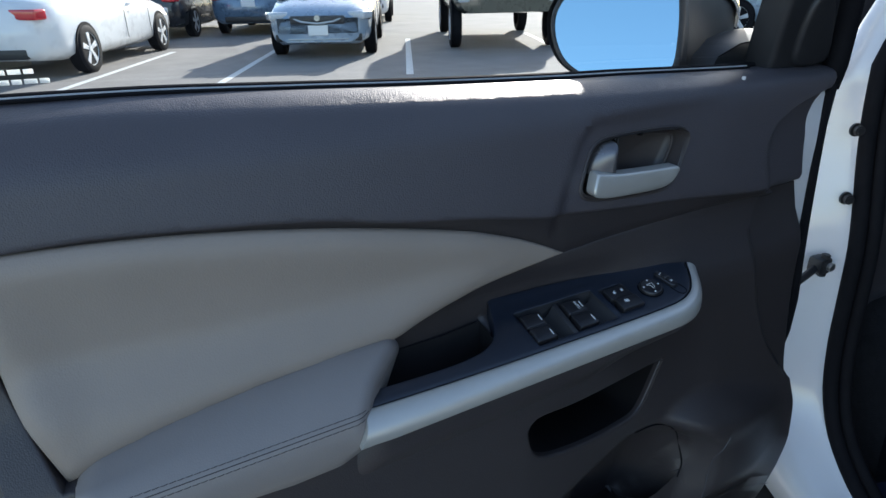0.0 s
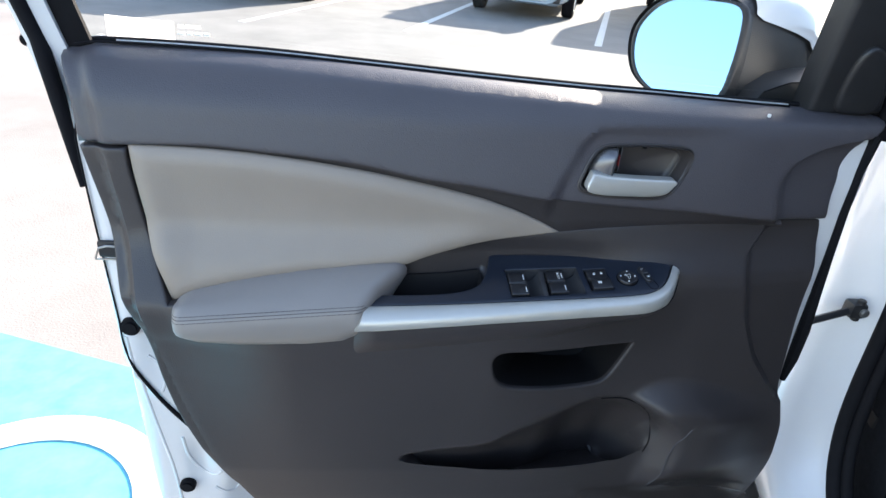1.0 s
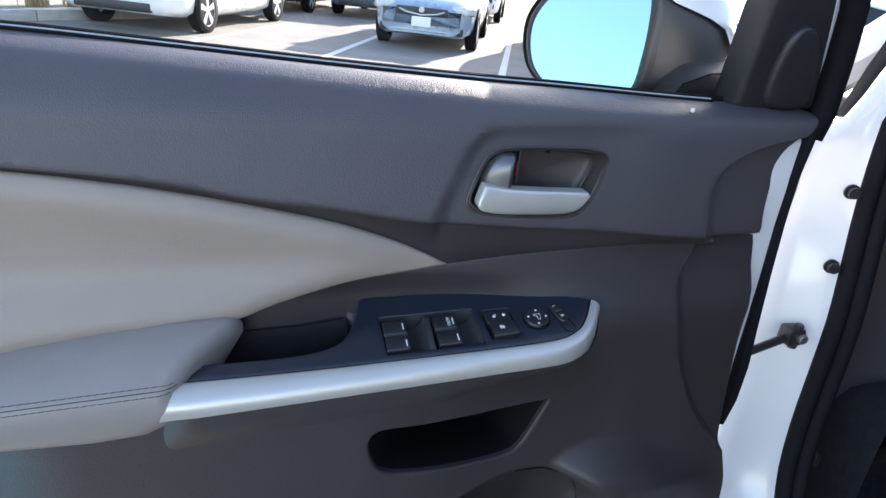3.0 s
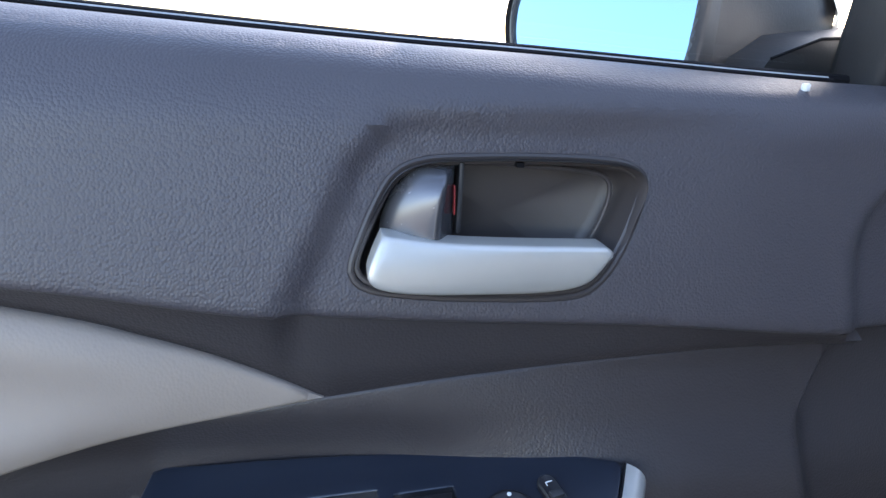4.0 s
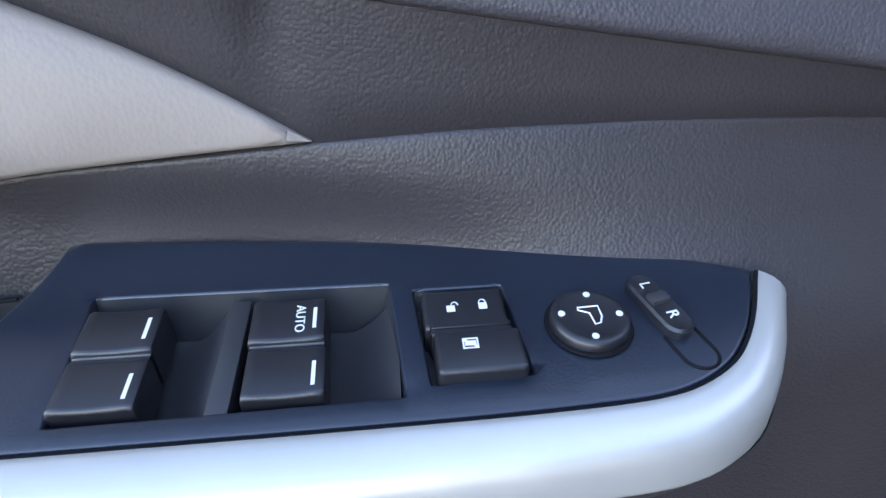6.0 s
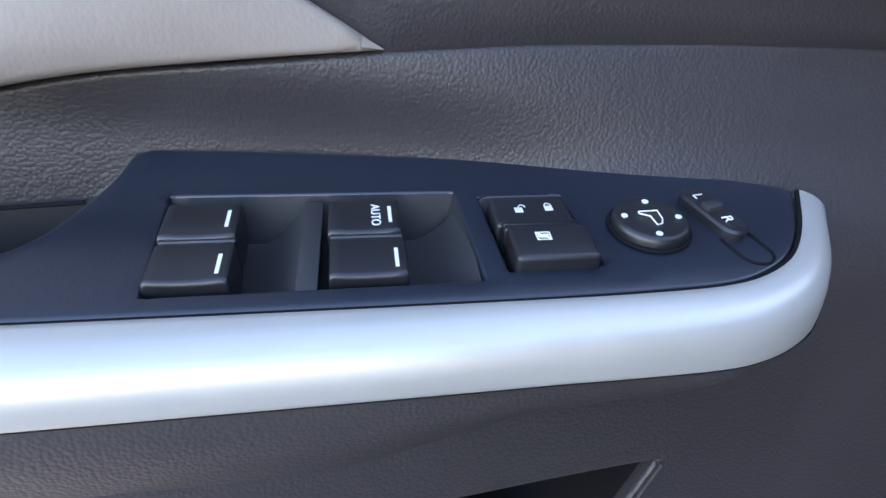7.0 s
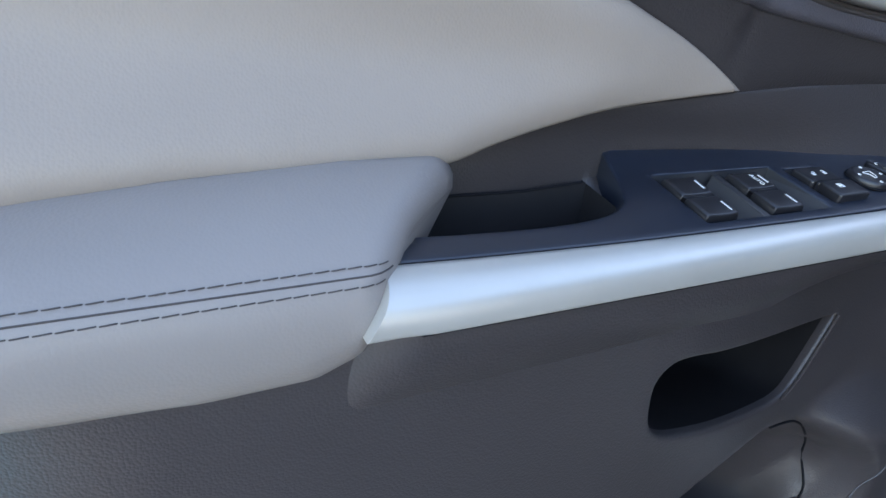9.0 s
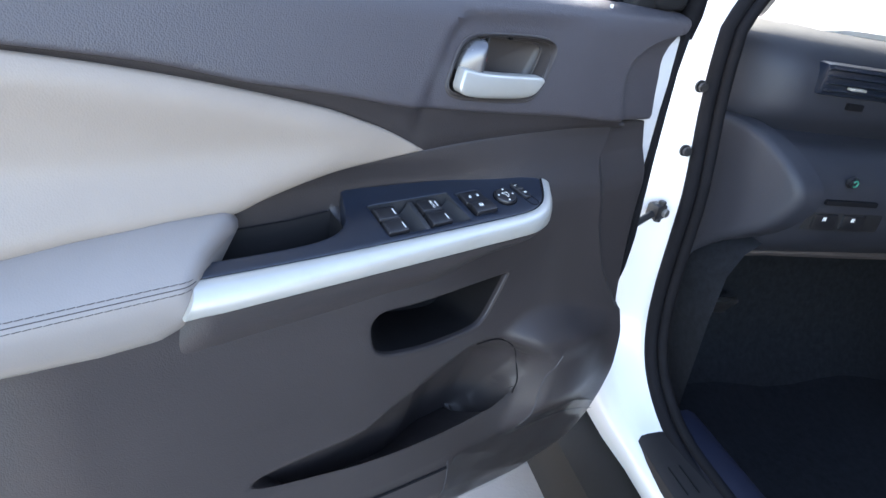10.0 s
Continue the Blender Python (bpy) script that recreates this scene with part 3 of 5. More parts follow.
# armrest pad
S_ = np.concatenate([np.linspace(0, 0.93, 44), np.linspace(0.94, 1.0, 13)])
rows = []
for s in S_:
    wt = np.interp(s, [0, 0.08, 0.3, 0.55, 0.8, 1.0], [0.908, 0.915, 0.929, 0.940, 0.949, 0.953])
    seam = 0.904 + 0.022 * s
    bot = np.interp(s, [0, 0.05, 0.15, 0.35, 0.7, 0.88, 0.96, 1.0], [0.886, 0.876, 0.870, 0.868, 0.870, 0.875, 0.884, 0.894])
    sec = [(-0.006, wt - 0.012), (-0.018, wt), (-0.030, wt + 0.0005), (-0.045, wt * 0.75 + seam * 0.25 + 0.002), (-0.060, wt * 0.45 + seam * 0.55 + 0.004), (-0.071, seam + 0.009),
           (-0.0790, seam + 0.0028), (-0.0815, seam), (-0.0832, seam - 0.0032), (-0.0855, seam - 0.012), (-0.085, (seam + bot) / 2 - 0.003), (-0.081, bot + 0.010), (-0.074, bot + 0.003),
           (-0.064, bot), (-0.03, bot + 0.004)]
    e0 = min(1.0, s / 0.10)
    e1 = min(1.0, (1 - s) / 0.05)
    f = (1 - (1 - e0) ** 2.4) ** 0.5 * (0.80 + 0.20 * (1 - (1 - e1) ** 2.4) ** 0.5)
    cv, cw = -0.030, (wt + bot) / 2
    row = []
    for v, w in sec:
        vv, ww = cv + (v - cv) * max(f, 0.02), cw + (w - cw) * max(f, 0.02)
        e2 = min(1.0, (1 - s) / 0.060)
        ww -= 0.011 * (1 - (1 - (1 - e2) ** 2.2) ** 0.5) * float(ramp(ww, cw, wt))
        end = np.interp(vv, [-0.086, -0.076, -0.060, -0.045, -0.031, -0.020, -0.010, 0], [-0.2165, -0.2125, -0.2015, -0.1885, -0.1750, -0.1665, -0.166, -0.174])
        end = end - 0.38 * max(0.0, wt - 0.014 - ww) * float(np.interp(vv, [-0.062, -0.045], [0.0, 1.0]))
        row.append((-0.427 + s * (end + 0.427), vv, ww))
    rows.append(row)
arm_rows = rows
armrest = part("armrest", loft(rows), LEATHER_ARM, door, "padded grey-beige leatherette armrest with double stitching", sharp=80)


def along_arm(k, s0=0.05, s1=0.985, n=90):
    line = np.array([arm_rows[i][k] for i in range(len(arm_rows))])
    q = resample(line, 400)
    return q[int(400 * s0):int(399 * s1)]


part("seam", tube(along_arm(7)[::6], 0.0004, 6), THREAD, armrest, "pressed seam line")
for k in (6, 8):
    line = resample(along_arm(k), 300)
    bits = []
    for i in range(0, 292, 7):
        a, b = line[i], line[i + 6]
        out = np.array([0, -0.0006, 0.0003])
        lean = np.array([0, 0, 0.00012])
        bits.append(tube([a - lean, line[i + 2] + out - lean * 0.5, line[i + 4] + out + lean * 0.5, b + lean], 0.00028, 5))
    tagged(part("stitching", join(*bits), THREAD, armrest, "dark thread stitches"), kind="stuff")


# switch panel: nearly level, tipped towards the cabin
def plate_w(u, v):
    return 0.9533 + 0.087 * u + 0.227 * v + 0.13 * np.minimum(0, u + 0.05) ** 2 + 7.0 * np.maximum(0, v + 0.013) ** 2


def on_plate(a, b, sink):
    return np.stack([a, b + 0.2 * sink, plate_w(a, b) - sink], 1)


PLATE_LINE = [(0.1478, -0.0245, 1), (0.123, -0.0165), (0.088, -0.0105), (0.034, -0.0030), (-0.019, 0.0010), (-0.068, 0.0035, 1), (-0.0745, -0.022), (-0.082, -0.039), (-0.091, -0.047),
              (-0.104, -0.052), (-0.129, -0.055), (-0.17, -0.0555), (-0.200, -0.055, 1), (-0.212, -0.071, 1), (-0.07, -0.071), (0.046, -0.071), (0.088, -0.070),
              (0.1045, -0.0685), (0.1160, -0.0645), (0.1255, -0.0582), (0.1362, -0.0455)]
WELL_LINE = [(-0.0525, -0.021, 1), (0.032, -0.022, 1), (0.0355, -0.0635, 1), (-0.0495, -0.0645, 1)]
LOCK_LINE = [(0.0395, -0.0255, 1), (0.0660, -0.0255, 1), (0.0690, -0.0595, 1), (0.0425, -0.0605, 1)]
PLATE_LINE, WELL_LINE, LOCK_LINE = ([(p[0], p[1] + 0.0028, *p[2:]) for p in line] for line in (PLATE_LINE, WELL_LINE, LOCK_LINE))
plate_line, well_line, lock_line = curve_points(PLATE_LINE, 0.005), curve_points(WELL_LINE, 0.004), curve_points(LOCK_LINE, 0.004)
switch_panel = part("switch_panel", patch(plate_line, on_plate, 0.005, 0.0015, 0.014, [well_line, lock_line], 0.001), PLATE, door, "black satin plastic window switch panel")


def sunk(line, depth, mat, name):
    c = line.mean(0)
    rows = []
    for f in (0.0, 0.5, 1.0):
        q = c + (line - c) * (1 - 0.04 * f)
        rows.append(np.stack([q[:, 0], q[:, 1], plate_w(q[:, 0], q[:, 1]) - 0.0008 - depth * f], 1))
    q = c + (line - c) * 0.02
    rows.append(np.stack([q[:, 0], q[:, 1], plate_w(q[:, 0], q[:, 1]) - depth], 1))
    return part(name, loft(rows, True, False), mat, switch_panel)


sunk(well_line, 0.015, WELL, "switch_well")
sunk(lock_line, 0.006, WELL, "lock_well")
part("well_divider", rbox((0.0056, 0.0415, 0.014), (-0.0104, -0.0408, float(plate_w(-0.0104, -0.0408)) - 0.0076), 0.0006, Matrix.Rotation(math.atan(0.227), 4, "X")), WELL, switch_panel)
TIP = Matrix.Rotation(-math.atan(0.087), 4, "Y") @ Matrix.Rotation(math.atan(0.227), 4, "X")


def plate_pose(u, v, up):
    return Matrix.Translation((u, v, float(plate_w(u, v)) + up)) @ TIP


def finger_scoop(u0, u1, v0, v1):
    """The curved hollow in front of a switch."""
    rows = []
    for k in range(15):
        s = k / 14
        u = u0 + (u1 - u0) * s
        dip = 0.0135 * (1 - s ** 2.6)
        rows.append([(u, v, float(plate_w(u, v)) - 0.0008 - dip) for v in np.linspace(v0, v1, 8)])
    return loft(rows, False, False)


for u0, u1 in ((-0.0315, -0.0132), (0.0135, 0.0345)):
    part("finger_hollow", finger_scoop(u0, u1, -0.0232, -0.0632), WELL, switch_panel)


def rocker(u, v, lu, lv):
    """A window switch: a gently hollowed top with well rounded edges."""
    rows = []
    for k in range(15):
        q = k / 14
        uu = -lu / 2 + lu * (0.5 - 0.5 * math.cos(math.pi * q)) if k in (0, 1, 13, 14) else -lu / 2 + lu * (0.06 + 0.88 * (k - 2) / 10)
        end = min(1.0, min(uu + lu / 2, lu / 2 - uu) / 0.0016)
        top = 0.0014 + 0.0007 * (2 * uu / lu) ** 2 - 0.0016 * (1 - (1 - (1 - end) ** 2) ** 0.5)
        row = [(uu, -lv / 2, -0.012)]
        for a in np.linspace(0, math.pi / 2, 5):
            row.append((uu, -lv / 2 + 0.0014 * (1 - math.cos(a)), top - 0.0014 * (1 - math.sin(a))))
        for a in np.linspace(math.pi / 2, 0, 5):
            row.append((uu, lv / 2 - 0.0014 * (1 - math.cos(a)), top - 0.0014 * (1 - math.sin(a))))
        row.append((uu, lv / 2, -0.012))
        rows.append(row)
    bm = loft(rows)
    bmesh.ops.transform(bm, matrix=plate_pose(u, v, 0.0008), verts=bm.verts)
    return bm


def print_bar(u, v, up, lu, lv, parent, yaw=0.0):
    bm = rbox((lu, lv, 0.0003), (0, 0, 0), 0, Matrix.Rotation(yaw, 4, "Z"))
    bmesh.ops.transform(bm, matrix=plate_pose(u, v, up), verts=bm.verts)
    part("print", bm, PRINT, parent, smooth=False)


for u in (-0.0405, 0.0042):
    for v in (-0.0338, -0.0520):
        back = v > -0.05
        shift = 0.0 if back else (0.0008 if u < 0 else 0.0010)
        sw = part("window_switch", rocker(u + shift, v, 0.0205, 0.0162), BUTTON, switch_panel, "black window switch with a white mark")
        print_bar(u + shift + 0.0072, v - (0.0006 if back else 0.0018), 0.0026, 0.0010, 0.0078, sw)
    # two fine ribs between the pair
    for dv in (-0.0009, 0.0009):
        rib = loft([[(-0.0098, y, z), (0.0098, y, z)] for y, z in ((-0.0008, -0.008), (-0.0008, 0.0002), (-0.0004, 0.0007), (0.0004, 0.0007), (0.0008, 0.0002), (0.0008, -0.008))], False, False)
        bmesh.ops.transform(rib, matrix=plate_pose(u + 0.0005, -0.0429 + dv, 0.0008), verts=rib.verts)
        part("switch_rib", rib, BUTTON, switch_panel)
lettering("auto_print", "AUTO", 0.0038, plate_pose(0.0073, -0.0342, 0.0024) @ Matrix.Rotation(radians(-90), 4, "Z"), PRINT, switch_panel)


def button(u, v, lu, lv, height, mat=BUTTON):
    bm = rbox((lu, lv, 0.010), (0, 0, height - 0.005), 0.0015, None, 3)
    bmesh.ops.transform(bm, matrix=plate_pose(u, v, 0), verts=bm.verts)
    return bm


lock_button = part("lock_button", button(0.0533, -0.0343, 0.0235, 0.0150, 0.0032), BUTTON, switch_panel, "black door lock button with padlock marks")
cut_button = part("window_lock_button", button(0.0556, -0.0510, 0.0235, 0.0145, 0.0046), BUTTON, switch_panel, "raised black window lock button")
for dv in (-0.0012, 0.0010):
    part("button_rib", button(0.0543, -0.0424 + dv, 0.0228, 0.0016, 0.0040), BUTTON, switch_panel)


def padlock(u, v, up, parent, tilt):
    bits = [rbox((0.0024, 0.0024, 0.0003), (0, -0.0008, 0), 0)]
    arc = [(0.0010 * math.cos(a) + tilt, 0.0005 + 0.0013 * math.sin(a), 0) for a in np.linspace(0, math.pi, 8)]
    bits.append(tube(arc, 0.0002, 4))
    bm = join(*bits)
    bmesh.ops.transform(bm, matrix=plate_pose(u, v, up), verts=bm.verts)
    part("print", bm, PRINT, parent, smooth=False)


padlock(0.0492, -0.0345, 0.0033, lock_button, 0.0012)
padlock(0.0584, -0.0340, 0.0033, lock_button, 0.0)
for du, dv, lu, lv in ((0, 0.0016, 0.0042, 0.0004), (0, -0.0016, 0.0042, 0.0004), (-0.0019, 0, 0.0004, 0.0034), (0.0019, 0, 0.0004, 0.0034), (0, 0, 0.0030, 0.0016)):
    print_bar(0.0528 + du, -0.0500 + dv, 0.0047, lu, lv, cut_button)
print_bar(0.0528, -0.0500, 0.0048, 0.0050, 0.0005, cut_button, radians(-38))

knob_bm = loft([[Vector((r_ * math.cos(a), r_ * math.sin(a), h)) for a in np.linspace(0, 2 * math.pi, 33)[:-1]]
                for r_, h in ((0.0116, -0.003), (0.0115, 0.0010), (0.0112, 0.0024), (0.0105, 0.0031), (0.0097, 0.0033), (0.0088, 0.0031), (0.004, 0.0026), (0.0004, 0.0025))])
bmesh.ops.transform(knob_bm, matrix=plate_pose(0.0880, -0.0415, 0.0010), verts=knob_bm.verts)
knob = part("mirror_knob", knob_bm, BUTTON, switch_panel, "round black mirror adjuster with four white dots")
ring = tube([(0.0119 * math.cos(a), 0.0119 * math.sin(a), -0.0004) for a in np.linspace(0, 2 * math.pi, 41)[:-1]], 0.0007, 6, True)
bmesh.ops.transform(ring, matrix=plate_pose(0.0880, -0.0415, 0.0010), verts=ring.verts)
part("knob_ring", ring, RUBBER, switch_panel)
for a in (82, -2, 172, 262):
    bm = disc(0.0010, 0.0003, (0.0082 * math.cos(radians(a)), 0.0082 * math.sin(radians(a)), 0.0033), n=12)
    bmesh.ops.transform(bm, matrix=plate_pose(0.0880, -0.0415, 0.0010), verts=bm.verts)
    part("print", bm, PRINT, knob, smooth=False)
icon = tube([(-0.0030, 0.0022, 0.0031), (-0.0030, 0.0032, 0.0031), (0.0030, 0.0034, 0.0032), (0.0031, -0.0006, 0.0030), (0.0020, -0.0030, 0.0030), (0.0004, -0.0034, 0.0029),
             (0.0000, 0.0010, 0.0029), (-0.0020, 0.0018, 0.0030), (-0.0030, 0.0022, 0.0031)], 0.00028, 4)
bmesh.ops.transform(icon, matrix=plate_pose(0.0880, -0.0415, 0.0010), verts=icon.verts)
part("print", icon, PRINT, knob, smooth=False)


def capsule(length, rad, height, n=10):
    pts = [(rad * math.cos(a), length / 2 + rad * math.sin(a)) for a in np.linspace(0, math.pi, n)]
    pts += [(rad * math.cos(a), -length / 2 + rad * math.sin(a)) for a in np.linspace(math.pi, 2 * math.pi, n)]
    return [[(x * f, y * (1 - (1 - f) * rad / (length / 2 + rad)), h) for x, y in pts] for f, h in ((1, -0.002), (1, height - 0.0008), (0.85, height), (0.4, height - 0.0004), (0.02, height - 0.0006))]


lr_pose = plate_pose(0.1100, -0.0372, 0.0012) @ Matrix.Rotation(radians(15), 4, "Z")
bm = loft(capsule(0.0165, 0.0045, 0.0022))
bmesh.ops.transform(bm, matrix=lr_pose, verts=bm.verts)
selector = part("mirror_selector", bm, BUTTON, switch_panel, "black left-right mirror selector switch")
bm = rbox((0.0062, 0.0040, 0.003), (0, 0.001, 0.0022), 0.0008)
bmesh.ops.transform(bm, matrix=lr_pose, verts=bm.verts)
part("selector_nub", bm, WELL, selector)
lettering("letter_print", "L", 0.0050, lr_pose @ Matrix.Translation((0, 0.0072, 0.0024)) @ Matrix.Rotation(radians(-95), 4, "Z"), PRINT, selector)
lettering("letter_print", "R", 0.0050, lr_pose @ Matrix.Translation((0, -0.0058, 0.0024)) @ Matrix.Rotation(radians(-95), 4, "Z"), PRINT, selector)
groove = [(-0.0052, -0.010)] + [(0.0052 * math.cos(a), -0.0185 + 0.0052 * math.sin(a)) for a in np.linspace(math.pi, 2 * math.pi, 14)] + [(0.0052, -0.010)]
bm = tube([(x, y, -0.0010) for x, y in groove], 0.00045, 6)
bmesh.ops.transform(bm, matrix=lr_pose, verts=bm.verts)
part("selector_groove", bm, RUBBER, switch_panel)

# silver strip along the front of the switch panel
front = curve_points([(-0.214, -0.0690), (-0.07, -0.0690), (0.046, -0.0690), (0.088, -0.0680), (0.105, -0.0660), (0.1165, -0.0617), (0.126, -0.0552), (0.1365, -0.0422), (0.1475, -0.0232)], 0.004, False)
tang = np.gradient(front, axis=0)
tang /= np.linalg.norm(tang, axis=1, keepdims=True)
outw = np.stack([tang[:, 1], -tang[:, 0]], 1)
rows = []
for p, o in zip(front, outw):
    wt = float(plate_w(p[0], p[1])) + 0.0006
    low_w = float(np.interp(p[0], [-0.217, -0.09, 0.048, 0.10, 0.125, 0.140, 0.150], [0.9025, 0.9130, 0.9250, 0.9295, 0.9335, 0.9390, 0.947]))
    h = wt - low_w
    lean = float(np.interp(p[0], [-0.216, -0.09, 0.053, 0.12, 0.15], [0.012, 0.008, 0.004, 0.004, 0.004]))
    full = 0.0101
    # a rounded shoulder over a nearly upright face
    sec = [(0.0, -0.0004), (0.0012, 0.0), (0.28 * full, -0.012 * h), (0.52 * full, -0.045 * h), (0.74 * full, -0.11 * h), (0.89 * full, -0.20 * h), (0.965 * full, -0.31 * h), (0.99 * full, -0.45 * h), (full, -0.65 * h), (full, -0.90 * h), (full - 0.0003, -0.97 * h), (full - 0.0012, -h), (0.0, -h - 0.0005)]
    rows.append([(p[0] + o[0] * d + (-0.010 * (-z / h) if p[0] < -0.20 else 0), p[1] + o[1] * (d + lean * (1 - (1 + z / h) ** 4 if -z < h else 1.0)), wt + z) for d, z in sec])
part("silver_strip", loft(rows, True, True), SILVER, door, "satin silver trim strip", sharp=60)
part("strip_gap", tube([(p[0] + o[0] * 0.0006, p[1] + o[1] * 0.0006, float(plate_w(p[0], p[1])) - 0.0001) for p, o in zip(front, outw)], 0.0009, 5), RUBBER, door)
# fairing under the strip and the armrest, running down into the lower trim
rows = []
base = curve_points([(-0.34, -0.0660), (-0.235, -0.0678), (-0.214, -0.0685), (-0.07, -0.0690), (0.046, -0.0690), (0.088, -0.0680), (0.105, -0.0660), (0.1165, -0.0617), (0.126, -0.0552), (0.1365, -0.0422), (0.1475, -0.0232)], 0.004, False)
tang = np.gradient(base, axis=0)
tang /= np.linalg.norm(tang, axis=1, keepdims=True)
seam_line = []
for p, o in zip(base, np.stack([tang[:, 1], -tang[:, 0]], 1)):
    arm = float(ramp(-0.200 - p[0], 0, 0.040))
    low_w = float(np.interp(p[0], [-0.217, -0.09, 0.048, 0.10, 0.125, 0.140, 0.150], [0.9025, 0.9130, 0.9250, 0.9295, 0.9335, 0.9390, 0.947]))
    under = float(np.interp(p[0], [-0.33, -0.27, -0.235, -0.205], [0.874, 0.877, 0.880, 0.893]))
    lean = float(np.interp(p[0], [-0.216, -0.09, 0.053, 0.12, 0.15], [0.012, 0.008, 0.004, 0.004, 0.004]))
    ws = (low_w + 0.002) * (1 - arm) + under * arm
    tall = float(np.interp(p[0], [-0.34, -0.20, -0.10, -0.055, 0.06, 0.10, 0.15], [0.060, 0.060, 0.055, 0.050, 0.055, 0.060, 0.050]))
    d0 = (0.0066 + lean) * (1 - arm) + float(np.interp(p[0], [-0.42, -0.30, -0.22], [0.000, 0.002, 0.0035])) * arm
    d1 = min(float(p[1] - v_low(p[0], ws - tall)) - 0.006, 0.004) - 0.030 * float(ramp(p[0], 0.0, 0.14))
    d0 = d1 + (d0 - d1) * float(ramp(p[0], -0.34, -0.21))
    row = []
    for k in range(14):
        q = k / 13
        g = float(ramp(q, 0.0, 1.0)) ** 1.25
        d = d0 + (d1 - d0) * g + 0.0022 * math.sin(math.pi * q) * float(ramp(p[0], -0.34, -0.19)) * float(ramp(0.05 - p[0], 0, 0.08))
        row.append((p[0] + o[0] * d, p[1] + o[1] * d, ws - tall * q))
    rows.append(row)
    seam_line.append((p[0] + o[0] * (d0 + 0.0012), p[1] + o[1] * (d0 + 0.0012), ws - 0.0028))
part("strip_base", loft(rows, False, False), TRIM_SHADED, door, sharp=80)
part("strip_seam", tube([q for q in seam_line if q[0] > -0.205], 0.0007, 5), RUBBER, door)

# pull pocket lines; the shade inside is put into the wall colour
part("pull_pocket_wall", loft([[(-0.190, -0.0075, 0.927), (-0.12, -0.0055, 0.930), (-0.080, -0.002, 0.935)], [(-0.190, -0.013, 0.885), (-0.12, -0.010, 0.885), (-0.080, -0.007, 0.885)],
                               [(-0.190, -0.050, 0.884), (-0.12, -0.050, 0.884), (-0.080, -0.050, 0.884)]], False, False), MATTE_AND_SHADE, door, "dark pull handle pocket")
part("pull_pocket_end", loft([[(-0.0795, 0.006, 0.9350), (-0.0795, -0.062, 0.927)], [(-0.0815, 0.006, 0.885), (-0.0815, -0.062, 0.885)]], False, False), MATTE_AND_SHADE, door)
part("pull_pocket_edge", tube([(-0.175, -0.0072, 0.9275), (-0.12, -0.0052, 0.9305), (-0.083, -0.0020, 0.9347)], 0.0008, 5), RUBBER, door)

# inner handle
handle = part("inner_handle", join(tube([(p[0], float(v_up(p[0], p[1])) + 0.0005, p[1]) for p in bezel_line], 0.0016, 8, True),
                                   tube([(p[0], float(v_up(p[0], p[1])) + 0.0016, p[1]) for p in bezel_line.mean(0) + (bezel_line - bezel_line.mean(0)) * np.array([0.965, 0.93])], 0.0016, 8, True)),
              TRIM_SMOOTH, door, "inside door handle in a dark oval bezel")
c = bezel_line.mean(0)
rows = []
for f, dv in ((0.975, 0.001), (0.95, 0.004), (0.93, 0.014), (0.86, 0.024), (0.78, 0.027), (0.001, 0.028)):
    q = c + (bezel_line - c) * f
    edge_v = v_up(bezel_line[:, 0], bezel_line[:, 1])
    flat = min(1.0, dv / 0.024)
    rows.append(np.stack([q[:, 0], (edge_v * (1 - flat) + edge_v.mean() * flat) * 0.3 - 0.004 + dv, q[:, 1]], 1))
part("handle_cup", loft(rows, True, False), TRIM_SMOOTH, handle, "brown-grey finger cup")
part("cup_step", tube([(p[0], 0.010, p[1]) for p in curve_points([(0.120, 1.040), (0.1285, 1.058), (0.1345, 1.072), (0.1365, 1.083), (0.1345, 1.0895), (0.1265, 1.0925), (0.100, 1.0945), (0.070, 1.0955)], 0.003, False)], 0.0011, 8), TRIM_SMOOTH, handle)
part("cup_clip", rbox((0.0034, 0.006, 0.0022), (0.0905, 0.004, 1.0962), 0.0004), RUBBER, handle)
part("cup_wall", rbox((0.0022, 0.020, 0.031), (0.0655, 0.012, 1.081), 0.0008), WELL, handle)
lever_line = curve_points([(0.0315, 1.0695, 1), (0.0272, 1.060), (0.0258, 1.053), (0.030, 1.0485), (0.047, 1.0452), (0.075, 1.0438), (0.106, 1.0435), (0.121, 1.0475), (0.1305, 1.0580), (0.1325, 1.0610),
                           (0.1285, 1.0640, 1), (0.083, 1.0652), (0.053, 1.0668)], 0.003)


def v_lever(u, w):
    face = 1.0492 + 0.03 * (u - 0.07)
    return -0.0215 + 0.075 * (u - 0.03) + 0.20 * np.clip(w - face, 0, 1) + 55.0 * np.clip(face - w, 0, 1) ** 2 - 0.0012 * np.sin(np.clip((w - face) / 0.018, 0, 1) * math.pi)


part("lever", patch(lever_line, on(v_lever), 0.0026, 0.0022, 0.011), SILVER, handle, "satin silver pull lever", sharp=50)
